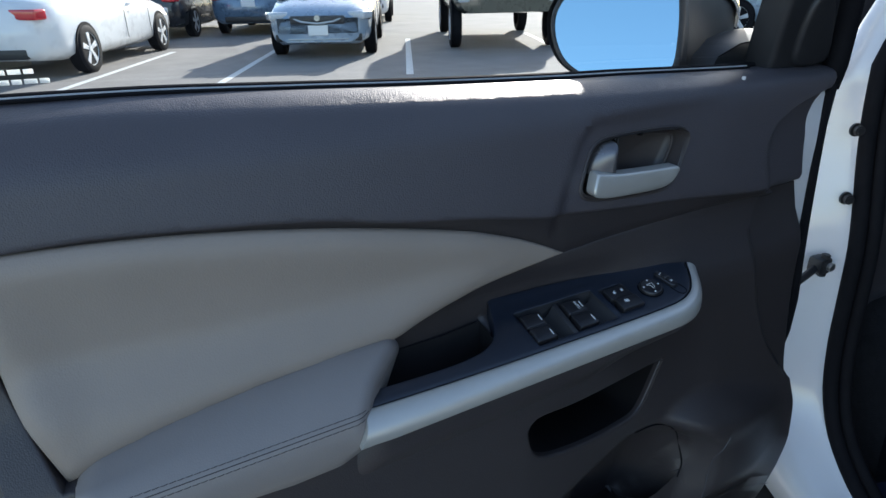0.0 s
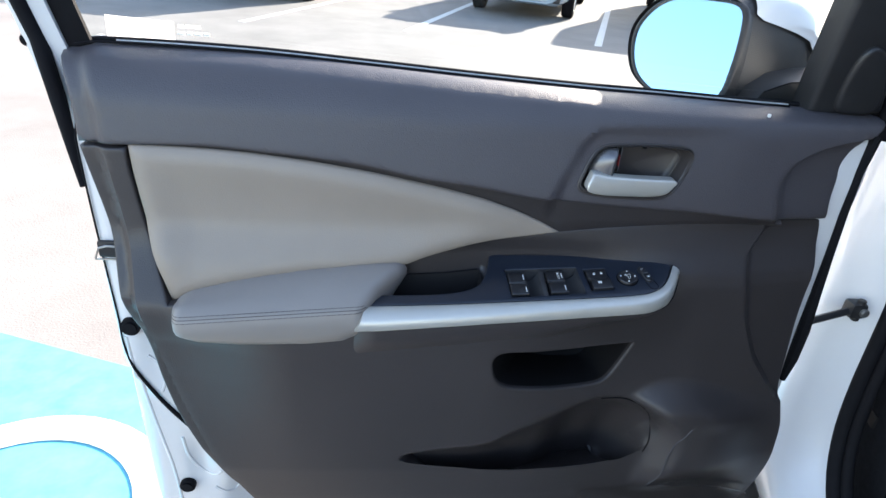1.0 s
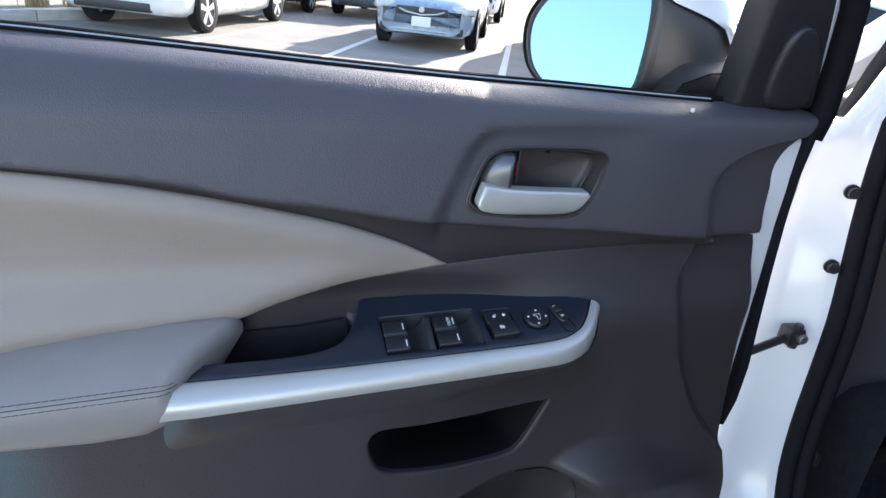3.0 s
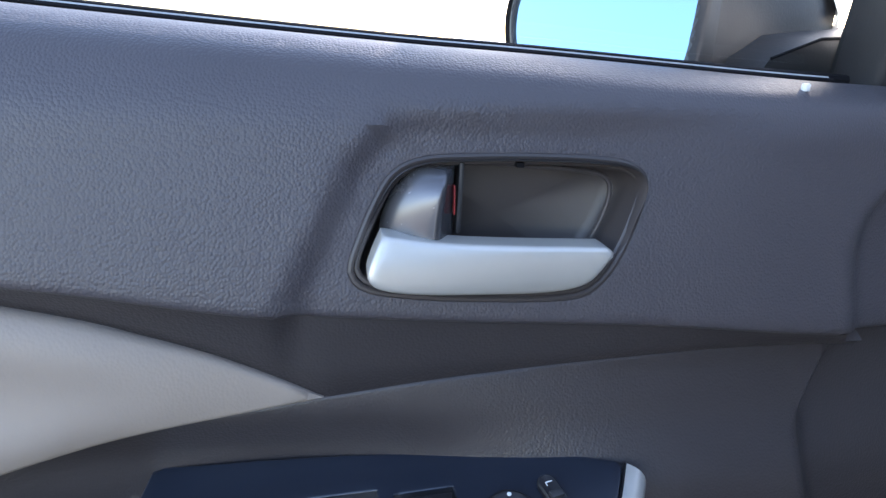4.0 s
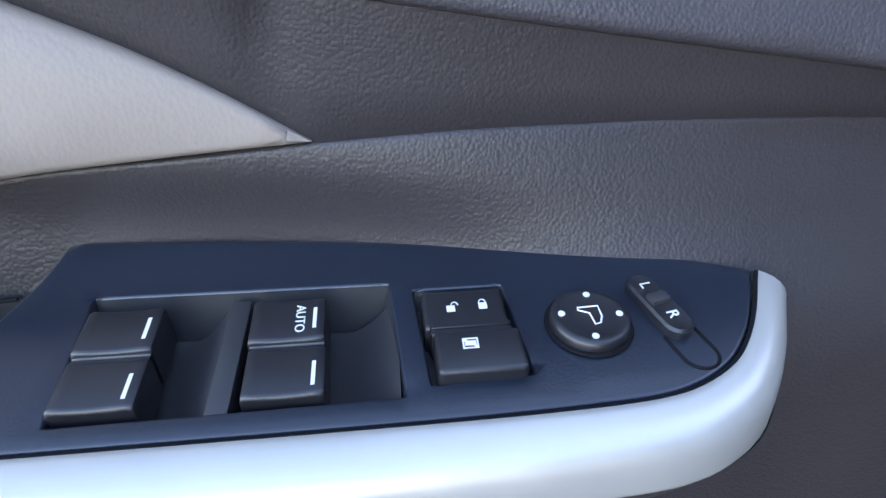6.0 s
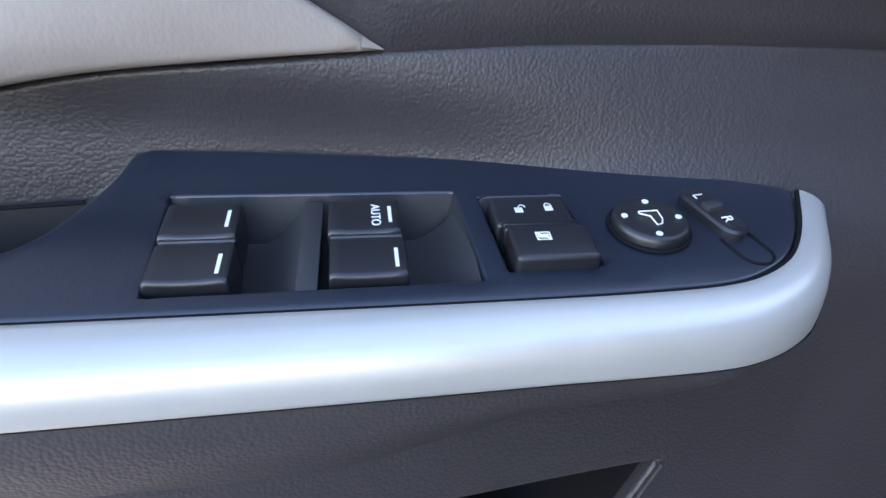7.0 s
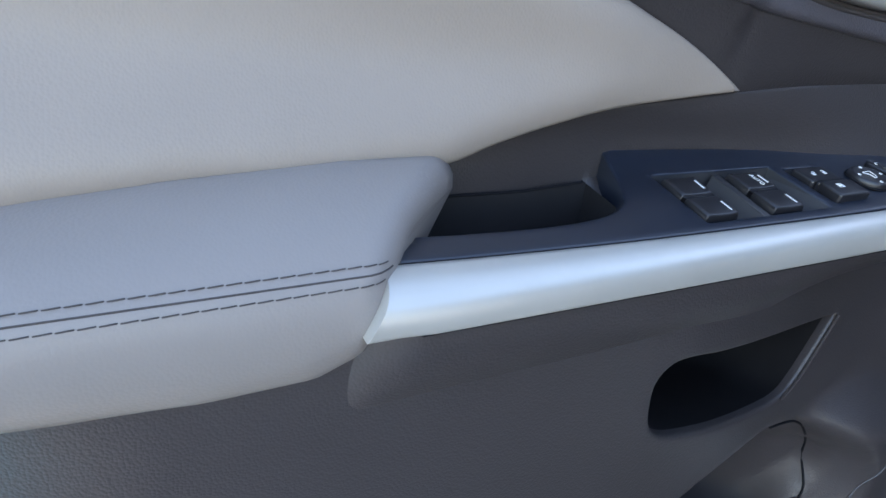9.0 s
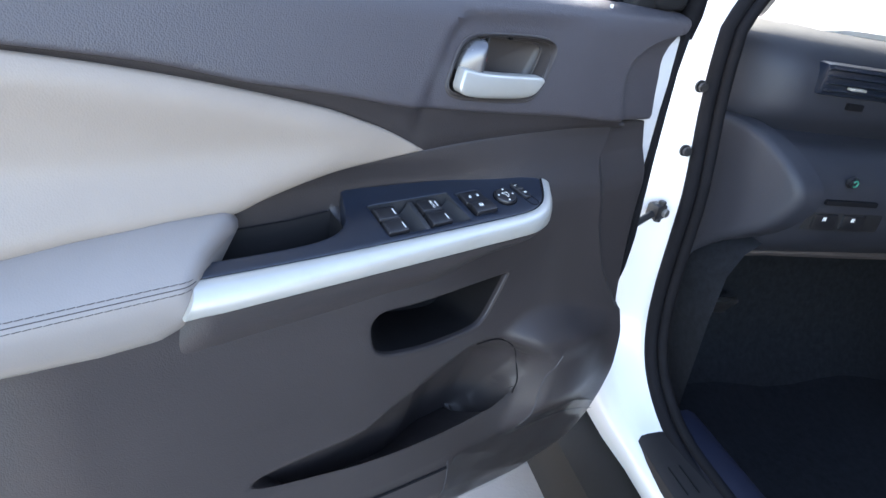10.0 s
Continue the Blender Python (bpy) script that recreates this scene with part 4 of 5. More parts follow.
# lock tab: a convex paddle with a flat side that carries the red mark
rows = []
for k in range(19):
    s = k / 18
    w = 1.0655 + 0.0295 * s
    ul = 0.0312 + 0.0035 * s + 0.0120 * s ** 2.6
    ur = 0.0632 - 0.0008 * s
    fade = (1 - s ** 7) ** 0.6
    row = []
    for q, b in ((0.0, 0.0), (0.05, 0.25), (0.14, 0.48), (0.28, 0.70), (0.44, 0.86), (0.58, 0.96), (0.66, 1.0), (0.71, 0.99), (0.75, 0.93), (0.79, 0.80), (0.84, 0.62), (0.90, 0.42), (0.96, 0.22), (1.0, 0.05)):
        row.append((ul + (ur - ul) * q, 0.004 - 0.0165 * b * fade, w))
    rows.append(row)
part("lock_tab", loft(rows, False, False), CHROME, handle, "dark chrome lock tab with a red mark", sharp=60)
part("lock_red_mark", rbox((0.0007, 0.0030, 0.0125), (0.0622, -0.0012, 1.0812), 0.0002, Matrix.Rotation(radians(-3), 4, "Y")), RED, handle)

# body of the door: white pressed sheet, rear edge, latch, bump stops
shell = curve_points([(-0.535, 1.152, 1), (-0.49, 1.132), (-0.2, 1.128), (0.2, 1.120), (0.34, 1.118), (0.394, 1.126, 1), (0.391, 1.0), (0.395, 0.9), (0.399, 0.8), (0.403, 0.7), (0.402, 0.62), (0.385, 0.50), (0.34, 0.44), (0.28, 0.425), (0.0, 0.42), (-0.42, 0.42),
                      (-0.50, 0.43), (-0.522, 0.47), (-0.528, 0.6), (-0.531, 0.8), (-0.534, 1.0)], 0.012)


def v_shell(u, w):
    v = 0.074 - 0.046 * ramp(u, 0.20, 0.29) * ramp(1.13 - w, 0, 0.02) + 0.008 * ramp(w, 1.05, 1.12) - 0.046 * ramp(-0.335 - u, 0, 0.09) * ramp(1.14 - w, 0, 0.08)
    # pressed step that follows the rear lower corner
    line = np.interp(u, [-0.53, -0.45, -0.38], [0.76, 0.64, 0.53])
    # shallow pressed hollows
    v = v + 0.009 * np.exp(-((u + 0.452) / 0.016) ** 2 - ((w - 0.575) / 0.045) ** 2) + 0.008 * np.exp(-((u + 0.40) / 0.02) ** 2 - ((w - 0.50) / 0.03) ** 2) + 0.004 * np.exp(-((u + 0.488) / 0.012) ** 2 - ((w - 0.79) / 0.05) ** 2)
    return v + 0.010 * ramp(line - w, 0, 0.018) * ramp(-0.33 - u, 0, 0.04) + 0.006 * ramp(-0.515 - u, 0, 0.012)


part("door_shell", patch(shell, on(v_shell), 0.008, 0.006, 0.055), WHITE, door, "glossy white painted door shell")
for pts in ([(-0.519, 0.80), (-0.516, 0.73), (-0.508, 0.66), (-0.501, 0.61), (-0.494, 0.56), (-0.490, 0.50), (-0.489, 0.44)], [(-0.474, 0.615), (-0.470, 0.575), (-0.455, 0.545), (-0.436, 0.536), (-0.425, 0.545)], [(-0.437, 0.512), (-0.424, 0.500), (-0.410, 0.497), (-0.402, 0.510)], [(-0.497, 0.77), (-0.484, 0.755), (-0.480, 0.73), (-0.486, 0.71)]):
    part("pressed_bead", tube([(float(u), float(v_shell(np.array([u]), np.array([w]))[0]) + 0.0012, float(w)) for u, w in curve_points(pts, 0.006, False)], 0.0028, 8), WHITE, door)
part("bottom_weatherstrip", tube([(float(u), 0.022 + 0.3 * max(0.0, float(u) - 0.2), float(w) - 0.014) for u, w in curve_points([(-0.29, 0.456), (0.0, 0.446), (0.228, 0.470), (0.292, 0.498), (0.330, 0.522)], 0.02, False)], 0.013, 8), RUBBER, door, "black rubber strip along the bottom of the door")
strip = [(float(u), float(v_shell(np.array([u]), np.array([w]))[0]) - 0.002, float(w)) for u, w in curve_points([(-0.531, 1.09), (-0.530, 0.997), (-0.528, 0.915), (-0.525, 0.831), (-0.523, 0.775), (-0.494, 0.707), (-0.454, 0.646), (-0.409, 0.586), (-0.351, 0.500), (-0.32, 0.45)], 0.01, False)]
part("lower_weatherstrip", tube(strip, [0.0012 + 0.0020 * min(1, max(0, i - 32) / 14) for i in range(len(strip))], 8), RUBBER, door, "black rubber door weatherstrip")
for u, w, rad in ((-0.509, 0.820, 0.0120), (-0.476, 0.520, 0.0115)):
    v = float(v_shell(np.array([max(u, -0.53)]), np.array([w]))[0])
    part("bump_stop", disc(rad, 0.014, (u, v - 0.003, w), "y", 20, 0.003), RUBBER, door, "round black rubber bump stop")
latch = part("latch_plate", rbox((0.030, 0.006, 0.022), (-0.513, 0.025, 0.931), 0.004), BLACK, door, "black latch with a steel claw")
part("latch_claw", tube([(-0.530, 0.018, 0.922), (-0.524, 0.017, 0.936), (-0.515, 0.017, 0.939), (-0.504, 0.018, 0.938)], 0.0014, 6), STEEL, latch)
part("latch_edge", rbox((0.032, 0.003, 0.002), (-0.515, 0.019, 0.9205), 0.0008), STEEL, latch)
# rear sash of the window frame with its seals
LEAN_V = -0.22


def sash(u, w, v0=0.072):
    return (u + (w - 1.15) * -0.16, v0 + (w - 1.15) * LEAN_V, w)


def upright(name, u0, u1, v0, v1, mat, label, w0=1.10, w1=1.66):
    rows = []
    for w in np.linspace(w0, w1, 12):
        rows.append([sash(u0, w, v0), sash(u1, w, v0), sash(u1, w, v1), sash(u0, w, v1)])
    part(name, loft(rows), mat, door, label)


upright("sash", -0.557, -0.535, 0.062, 0.105, WHITE, "white window frame upright", 1.06)
rows = []
for w, u in ((1.02, -0.552), (1.041, -0.559), (1.114, -0.571), (1.186, -0.583), (1.30, -0.612), (1.45, -0.65), (1.66, -0.69)):
    v = 0.070 + (w - 1.15) * LEAN_V * (1 if w > 1.15 else 0)
    rows.append([(u, v, w), (u + 0.004, v - 0.003, w), (-0.545 - max(0, w - 1.15) * 0.16, v - 0.003, w), (-0.545 - max(0, w - 1.15) * 0.16, v + 0.02, w), (u, v + 0.02, w)])
part("sash_flange", loft(rows), WHITE, door, "white outer flange of the window frame")
part("flange_plug", disc(0.0065, 0.006, (-0.5765, 0.067, 1.156), "y", 16, 0.002), RUBBER, door, "small black rubber plug")
upright("glass_channel", -0.5345, -0.509, 0.066, 0.072, RUBBER, "black glass run channel", 1.145)
rear_seal = [sash(-0.560, w, 0.064) for w in np.linspace(1.64, 1.16, 9)] + [(-0.552, 0.056, 1.10), (-0.545, 0.050, 1.04), (-0.541, 0.046, 1.0)]
part("rear_weatherstrip", tube(rear_seal, [0.0088] * 10 + [0.006, 0.003], 10), RUBBER, door, "black rubber weatherstrip")
part("front_channel", loft([[(0.392 + q, 0.062 + (w - 1.15) * LEAN_V, w), (0.412 + q, 0.062 + (w - 1.15) * LEAN_V, w), (0.412 + q, 0.10 + (w - 1.15) * LEAN_V, w), (0.392 + q, 0.10 + (w - 1.15) * LEAN_V, w)]
                            for w, q in ((1.125, -0.002), (1.2, -0.022), (1.28, -0.055), (1.36, -0.11), (1.46, -0.20), (1.56, -0.36), (1.64, -0.60), (1.655, -0.80), (1.655, -1.03))]), BLACK, door, "black window frame rail")
part("front_seal", tube([(0.406, 0.054, 1.108), (0.411, 0.053, 1.135), (0.403, 0.047, 1.185), (0.390, 0.039, 1.237), (0.356, 0.026, 1.31), (0.294, 0.010, 1.40), (0.174, -0.006, 1.50), (0.024, -0.022, 1.59), (-0.186, -0.030, 1.67), (-0.586, -0.032, 1.685)], 0.0135, 10), RUBBER, door, "black rubber weatherstrip")
part("front_edge_seal", tube([(0.388, 0.036, 1.115), (0.380, 0.029, 1.07), (0.379, 0.025, 1.02), (0.383, 0.024, 0.96), (0.387, 0.023, 0.90), (0.391, 0.022, 0.84), (0.393, 0.022, 0.79), (0.394, 0.024, 0.75)], [0.007, 0.0050, 0.0048, 0.0052, 0.0065, 0.0085, 0.0075, 0.004], 8), RUBBER, door, "black rubber edge seal")
part("front_frame", tube([(0.394, 0.068, 1.150), (0.386, 0.060, 1.19), (0.372, 0.050, 1.24), (0.339, 0.036, 1.31), (0.276, 0.020, 1.40), (0.154, 0.004, 1.50), (0.004, -0.012, 1.59), (-0.206, -0.022, 1.665), (-0.586, -0.024, 1.675)], 0.010, 8), WHITE, door, "white painted front upright of the window frame")
# window glass and belt seals
pane = curve_points([(-0.533, 1.11, 1), (0.39, 1.10, 1), (0.385, 1.22), (0.345, 1.32), (0.26, 1.42), (0.13, 1.52), (-0.10, 1.62, 1), (-0.612, 1.635, 1)], 0.03)
window = part("window_pane", patch(pane, lambda a, b, s: np.stack([a, 0.082 + (b - 1.15) * LEAN_V + s, b], 1), 0.05, 0, 0.0035), GLASS, door, "clear door window glass")
window.visible_shadow = False
belt = curve_points([(p[0], p[1] + 0.003) for p in BELT], 0.02, False)
part("inner_belt_seal", tube([(p[0], 0.0735, p[1] - 0.001) for p in belt], 0.0030, 8), RUBBER, door, "black belt seal")
# lip of the belt seal, the sun on it put into the grey
part("belt_seal_lip", tube([(p[0], 0.0675, p[1] - 0.0010) for p in belt if -0.50 < p[0] < 0.29], 0.0013, 6), SEAL_SUNLIT, door, "belt seal edge with sunlight in its pale grey")
part("belt_gap", tube([(p[0], 0.0635, p[1] - 0.0022) for p in belt if p[0] < 0.30], 0.0017, 6), RUBBER, door)
part("outer_belt_moulding", tube([(p[0], 0.094, p[1] - 0.018) for p in belt if p[0] > -0.515], 0.006, 8), CHROME, door, "chrome belt moulding")
part("sill_filler", loft([[(p[0], float(v_up(p[0], p[1] - 0.004)) + 0.006, p[1] - 0.0035) for p in belt], [(p[0], 0.074, p[1] - 0.006) for p in belt], [(p[0], 0.076, p[1] - 0.03) for p in belt]], False, False), TRIM, door)
part("price_sticker", rbox((0.070, 0.0006, 0.024), (-0.463, 0.0775, 1.172), 0.0002, Matrix.Rotation(radians(2), 4, "Y")), THIN_PAPER, door, "white paper sticker on the glass", smooth=False)
for k in range(2):
    for j in range(3 if k == 0 else 4):
        part("sticker_print", rbox((0.0062 + 0.002 * ((j + k) % 2), 0.0004, 0.0034), (-0.421 + 0.0088 * j, 0.0782, 1.1785 - 0.0070 * k), 0), PAPER, window, smooth=False)

# corner panel with tweeter
sail = curve_points([(0.303, 1.130, 1), (0.296, 1.20), (0.290, 1.30), (0.30, 1.34), (0.325, 1.315), (0.358, 1.25), (0.383, 1.18), (0.397, 1.138, 1)], 0.008)
corner = part("corner_panel", patch(sail, lambda a, b, s: np.stack([a, 0.048 + (b - 1.15) * LEAN_V + s, b], 1), 0.012, 0.007, 0.03), BLACK, door, "black mirror corner panel with tweeter grille")
tw = curve_points([(0.327, 1.150), (0.325, 1.195), (0.334, 1.215), (0.352, 1.212), (0.372, 1.18), (0.383, 1.150), (0.375, 1.138), (0.337, 1.138)], 0.006)
part("tweeter_grille", patch(tw, lambda a, b, s: np.stack([a, 0.0415 + (b - 1.15) * LEAN_V + s, b], 1), 0.012, 0.006, 0.008), BLACK, corner)

# wing mirror
g_side = Vector((0.065, -0.141, 0)).normalized()
g_norm = Vector((-0.83, -0.42, 0.30)).normalized()
g_up = g_norm.cross(g_side).normalized()
if g_up.z < 0:
    g_up = -g_up
g_side = g_up.cross(g_norm).normalized()
if g_side.y > 0:
    g_side = -g_side
G0 = Vector((0.187, 0.192, 1.179))


def on_mirror(a, b, sink):
    return np.array([tuple(G0 + g_side * float(x) + g_up * float(y) - g_norm * float(z)) for x, y, z in zip(a, b, sink)])


glass_line = curve_points([(-0.082, 0.005), (-0.070, 0.040), (-0.040, 0.060), (0.015, 0.066), (0.056, 0.064), (0.070, 0.046), (0.085, -0.022), (0.081, -0.053), (0.044, -0.070), (-0.020, -0.062), (-0.060, -0.040)], 0.008) * np.array([1.0, 0.97])
mirror = part("mirror_housing", patch(glass_line * 1.09, lambda a, b, s: on_mirror(a, b, s + 0.006), 0.012, 0.006, 0.02, [glass_line], 0.002), BLACK, door, "wing mirror with a black base and white cap")
part("mirror_glass", patch(glass_line, lambda a, b, s: on_mirror(a, b, s + 0.009), 0.02, 0, 0.003), MIRROR, mirror, "blue-tinted mirror glass reflecting the sky")
HOUSING = Vector((0.955, 0.26, 0.09)).normalized()
SHRINK = np.array([0.058, -0.012])


def mirror_section(line, f, d, proud=0.0):
    q = SHRINK + (line - SHRINK) * f
    q = q + proud * (line - SHRINK) / np.linalg.norm(line - SHRINK, axis=1, keepdims=True)
    return on_mirror(q[:, 0], q[:, 1], np.full(len(q), 0.008)) + np.array(HOUSING) * (d - 0.008)


rows = [mirror_section(glass_line, f, d) for f, d in ((1.085, 0.008), (1.12, 0.03), (1.11, 0.06), (1.02, 0.095), (0.86, 0.125), (0.62, 0.150), (0.34, 0.166), (0.01, 0.172))]
part("mirror_body", loft(rows, True, False), BLACK, mirror, "black textured mirror body")
# the cap wraps the outside and the top and runs down to the inner end
over = np.roll(glass_line, -int(np.argmin(np.hypot(glass_line[:, 0] + 0.060, glass_line[:, 1] + 0.040))), 0)
rows = []
for f, d, end in ((1.125, 0.022, 0.52), (1.130, 0.034, 0.53), (1.118, 0.062, 0.54), (1.028, 0.097, 0.555), (0.868, 0.127, 0.58), (0.63, 0.152, 0.62), (0.35, 0.168, 0.68), (0.05, 0.1735, 0.75)):
    rows.append(mirror_section(resample(over[:max(3, int(len(over) * end))], 36), f, d, 0.004))
part("mirror_cap", loft(rows, False, False), WHITE, mirror, "glossy white mirror cap")
part("mirror_foot", loft([[(u + x, v, w) for x, w in ((-0.040, 1.118), (0.075, 1.118), (0.078, 1.150 + h), (0.066, 1.166 + h), (0.0, 1.160 + h * 0.5), (-0.030, 1.148), (-0.039, 1.134))]
                          for u, v, h in ((0.292, 0.088, 0.0), (0.290, 0.105, 0.004), (0.284, 0.130, 0.006), (0.276, 0.150, 0.004), (0.270, 0.162, -0.006))]), BLACK, mirror, "black mirror foot", sharp=50)
part("foot_joint", tube([(0.262, 0.0875, 1.148), (0.292, 0.0875, 1.1605), (0.358, 0.0875, 1.1665)], 0.0010, 6), RUBBER, mirror)

# check strap between door and pillar
strap = part("check_strap", tube([(0.380, 0.034, 0.838), (0.492, 0.062, 0.850)], 0.0055, 8, False, 0.7), BLACK, door, "black door check strap")
part("strap_bracket", rbox((0.024, 0.022, 0.024), (0.492, 0.062, 0.852), 0.005), BLACK, strap)
part("strap_pin", disc(0.006, 0.034, (0.495, 0.058, 0.852), "z", 12, 0.001), BLACK, strap)
part("strap_bolt", disc(0.0065, 0.010, (0.498, 0.051, 0.852), "y", 12, 0.001), STEEL, strap)
part("screw_cap", rbox((0.0036, 0.003, 0.0040), (0.2396, 0.0278, 1.134), 0.001), PRINT, door, "small white screw cap")

# ---- the ground ----
ASPHALT = material("sunlit_asphalt", (0.245, 0.228, 0.212), 0.9, vary=0.16, scale=1.2, grain=0.0016, grain_scale=110, spec=0.25)
LINE_PAINT = material("worn_white_line_paint", (0.62, 0.62, 0.60), 0.8, vary=0.12, scale=12)
BLUE_PAINT = material("blue_ground_paint", (0.10, 0.42, 0.55), 0.75, vary=0.22, scale=13)
KERB = material("pale_concrete", (0.42, 0.41, 0.39), 0.85, vary=0.12, scale=8, grain=0.002, grain_scale=60)
GRAVEL = material("pale_gravel", (0.30, 0.27, 0.23), 0.95, vary=0.35, scale=30, grain=0.01, grain_scale=40)
bm = bmesh.new()
bmesh.ops.create_grid(bm, x_segments=40, y_segments=40, size=1500)
tagged(part("ground", bm, ASPHALT, None), "pale grey sunlit asphalt of a car park", "ground", kind="structure")
LOT = 62.0
lf = Vector((math.cos(radians(LOT)), math.sin(radians(LOT)), 0))
lr = Vector((lf.y, -lf.x, 0))


def flat_marking(name, pts, mat, label, h=0.004):
    bm = bmesh.new()
    vs = [bm.verts.new((p[0], p[1], h)) for p in pts]
    f = bm.faces.new(vs)
    if f.normal.z < 0:
        bmesh.ops.reverse_faces(bm, faces=[f])
    g = bmesh.ops.extrude_face_region(bm, geom=[f])
    bmesh.ops.translate(bm, vec=(0, 0, -0.003), verts=[v for v in g["geom"] if isinstance(v, bmesh.types.BMVert)])
    bmesh.ops.recalc_face_normals(bm, faces=bm.faces)
    return tagged(part(name, bm, mat, None, smooth=False), label, "ground marking", kind="structure")


def stripe(x, y, length, label="worn white painted parking bay line", width=0.10):
    a = Vector((x, y, 0))
    b = a + lf * length
    s = lr * width / 2
    return flat_marking("bay_line", [a - s, b - s, b + s, a + s], LINE_PAINT, label)


stripe(4.046, 7.54, 5.0)
stripe(1.548, 8.019, 5.0)
stripe(-0.50, 8.15, 5.0)
stripe(6.75, 7.0, 5.0)
# blue accessible-bay square with part of a white ring
sq = Vector((-0.49, 1.512, 0))
flat_marking("blue_square", [sq + lr * 0.55, sq - lr * 1.0, sq - lr * 1.0 - lf * 1.5, sq + lr * 0.55 - lf * 1.5], BLUE_PAINT, "bright blue painted accessible parking square")
ring_pts = []
for k in range(40):
    a = 2 * math.pi * k / 40
    ring_pts.append((math.cos(a), math.sin(a)))
bm = loft([[(-0.60 + r_ * x, 0.925 + r_ * y, h) for x, y in ring_pts] for r_, h in ((0.275, 0.005), (0.275, 0.0075), (0.365, 0.0075), (0.365, 0.005))], True, False)
tagged(part("white_ring", bm, LINE_PAINT, None), "white painted ring on the blue square", "ground marking", kind="structure")

# ---- the white car that the door belongs to; its frame: x forwards, y to its left, z up ----
CAR = pose(0.88, 0.41, 0, 0, 0, 64.0)
suv = thing("white_suv", CAR, "white compact sport utility car with an open driver door", "car")
SEAL = [(-1.10, 0.523), (-0.40, 0.523), (-0.20, 0.526), (-0.140, 0.540), (-0.090, 0.568), (-0.052, 0.606), (-0.026, 0.66), (-0.012, 0.73), (-0.006, 0.80), (0.001, 0.88), (0.014, 0.94), (0.029, 1.00), (0.040, 1.06),
        (0.046, 1.12), (0.050, 1.165), (0.040, 1.21), (0.000, 1.265), (-0.10, 1.335), (-0.28, 1.425), (-0.50, 1.51), (-0.75, 1.57), (-1.10, 1.60)]
seal = resample(curve_points(SEAL, 0.02, False), 120)
sn = np.gradient(seal, axis=0)
sn /= np.linalg.norm(sn, axis=1, keepdims=True)
so = np.stack([sn[:, 1], -sn[:, 0]], 1)


def lean_in(z):
    return np.interp(z, [0, 1.12, 1.6], [0, 0, -0.20])


rows = []
for p, o in zip(seal, so):
    if o[0] < 0 and p[1] > 0.8:
        o = -o if o[1] < 0 else o
    width = float(np.interp(p[1], [0.54, 0.6, 0.8, 1.0, 1.15, 1.3], [0.085, 0.075, 0.045, 0.045, 0.055, 0.07]))
    y0 = float(lean_in(p[1]))
    sec = [(-0.012, -0.055), (-0.010, -0.030), (0.0, -0.020), (0.010, -0.012), (0.028, 0.012 + 0.2 * width), (0.040, 0.030 + 0.2 * width), (0.055, 0.046 + 0.1 * width), (0.085, 0.052 + 0.1 * width), (0.14, 0.054), (0.16, 0.05)]
    flat = [(-0.012, -0.055), (-0.010, -0.030), (-0.002, -0.020), (-0.001, -0.010), (0.001, 0.010), (0.004, 0.027), (0.013, 0.035), (0.036, 0.034), (0.062, 0.024), (0.09, 0.014)]
    k = float(np.interp(p[1], [0.530, 0.61], [1.0, 0.0])) if p[1] < 0.8 else 0.0
    # above the belt line the post is slim and turns back to the windscreen
    slim = [(-0.012, -0.055), (-0.010, -0.030), (0.0, -0.020), (0.006, -0.012), (0.013, -0.002), (0.020, 0.002), (0.030, 0.002), (0.036, -0.003), (0.040, -0.014), (0.042, -0.040)]
    up_here = float(ramp(p[1], 1.06, 1.13))
    sec = [(a[0] * (1 - up_here) + b[0] * up_here, a[1] * (1 - up_here) + b[1] * up_here) for a, b in zip(sec, slim)]
    sec = [(a[0] * (1 - k) + b[0] * k, a[1] * (1 - k) + b[1] * k) for a, b in zip(sec, flat)]
    rows.append([(p[0] + o[0] * d, y0 + y, p[1] + o[1] * d) for d, y in sec])
part("door_opening", loft(rows, False, False), WHITE, suv, "glossy white door opening pillar and sill", sharp=60)
part("opening_seal", join(tube([(p[0] - o[0] * 0.006, float(lean_in(p[1])) - 0.030, p[1] - o[1] * 0.006) for p, o in zip(seal, so)], 0.011, 10),
                          tube([(p[0] - o[0] * 0.020, float(lean_in(p[1])) - 0.042, p[1] - o[1] * 0.020) for p, o in zip(seal, so)], 0.0085, 10)), RUBBER, suv, "black rubber door opening seal")
for y, z, x in ((-0.004, 1.041, 0.016), (-0.010, 0.947, 0.009)):
    part("pillar_bolt", join(disc(0.0068, 0.009, (x, y, z), "x", 12, 0.002), disc(0.0090, 0.003, (x + 0.006, y, z), "x", 16)), BLACK, suv, "black bolt on the pillar")
post = [k for k in range(len(seal)) if 1.10 < seal[k][1] < 1.262]
part("post_garnish", loft([[(seal[k][0] + so[k][0] * d, float(lean_in(seal[k][1])) + y, seal[k][1] + so[k][1] * d) for d, y in ((0.034, -0.012), (0.041, -0.006), (0.041 + q * 0.7, -0.010), (0.041 + q, -0.030), (0.036, -0.035))]
                           for k, q in zip(post, np.interp(np.arange(len(post)), [0, len(post) * 0.5, len(post) - 1], [0.055, 0.060, 0.016]))]), RUBBER, suv, "black rubber garnish beside the windscreen post", sharp=50)
# lower side of the car
CARGLASS_SIDE = material("privacy_glass", (0.012, 0.014, 0.016), 0.05, vary=0.1, scale=4)
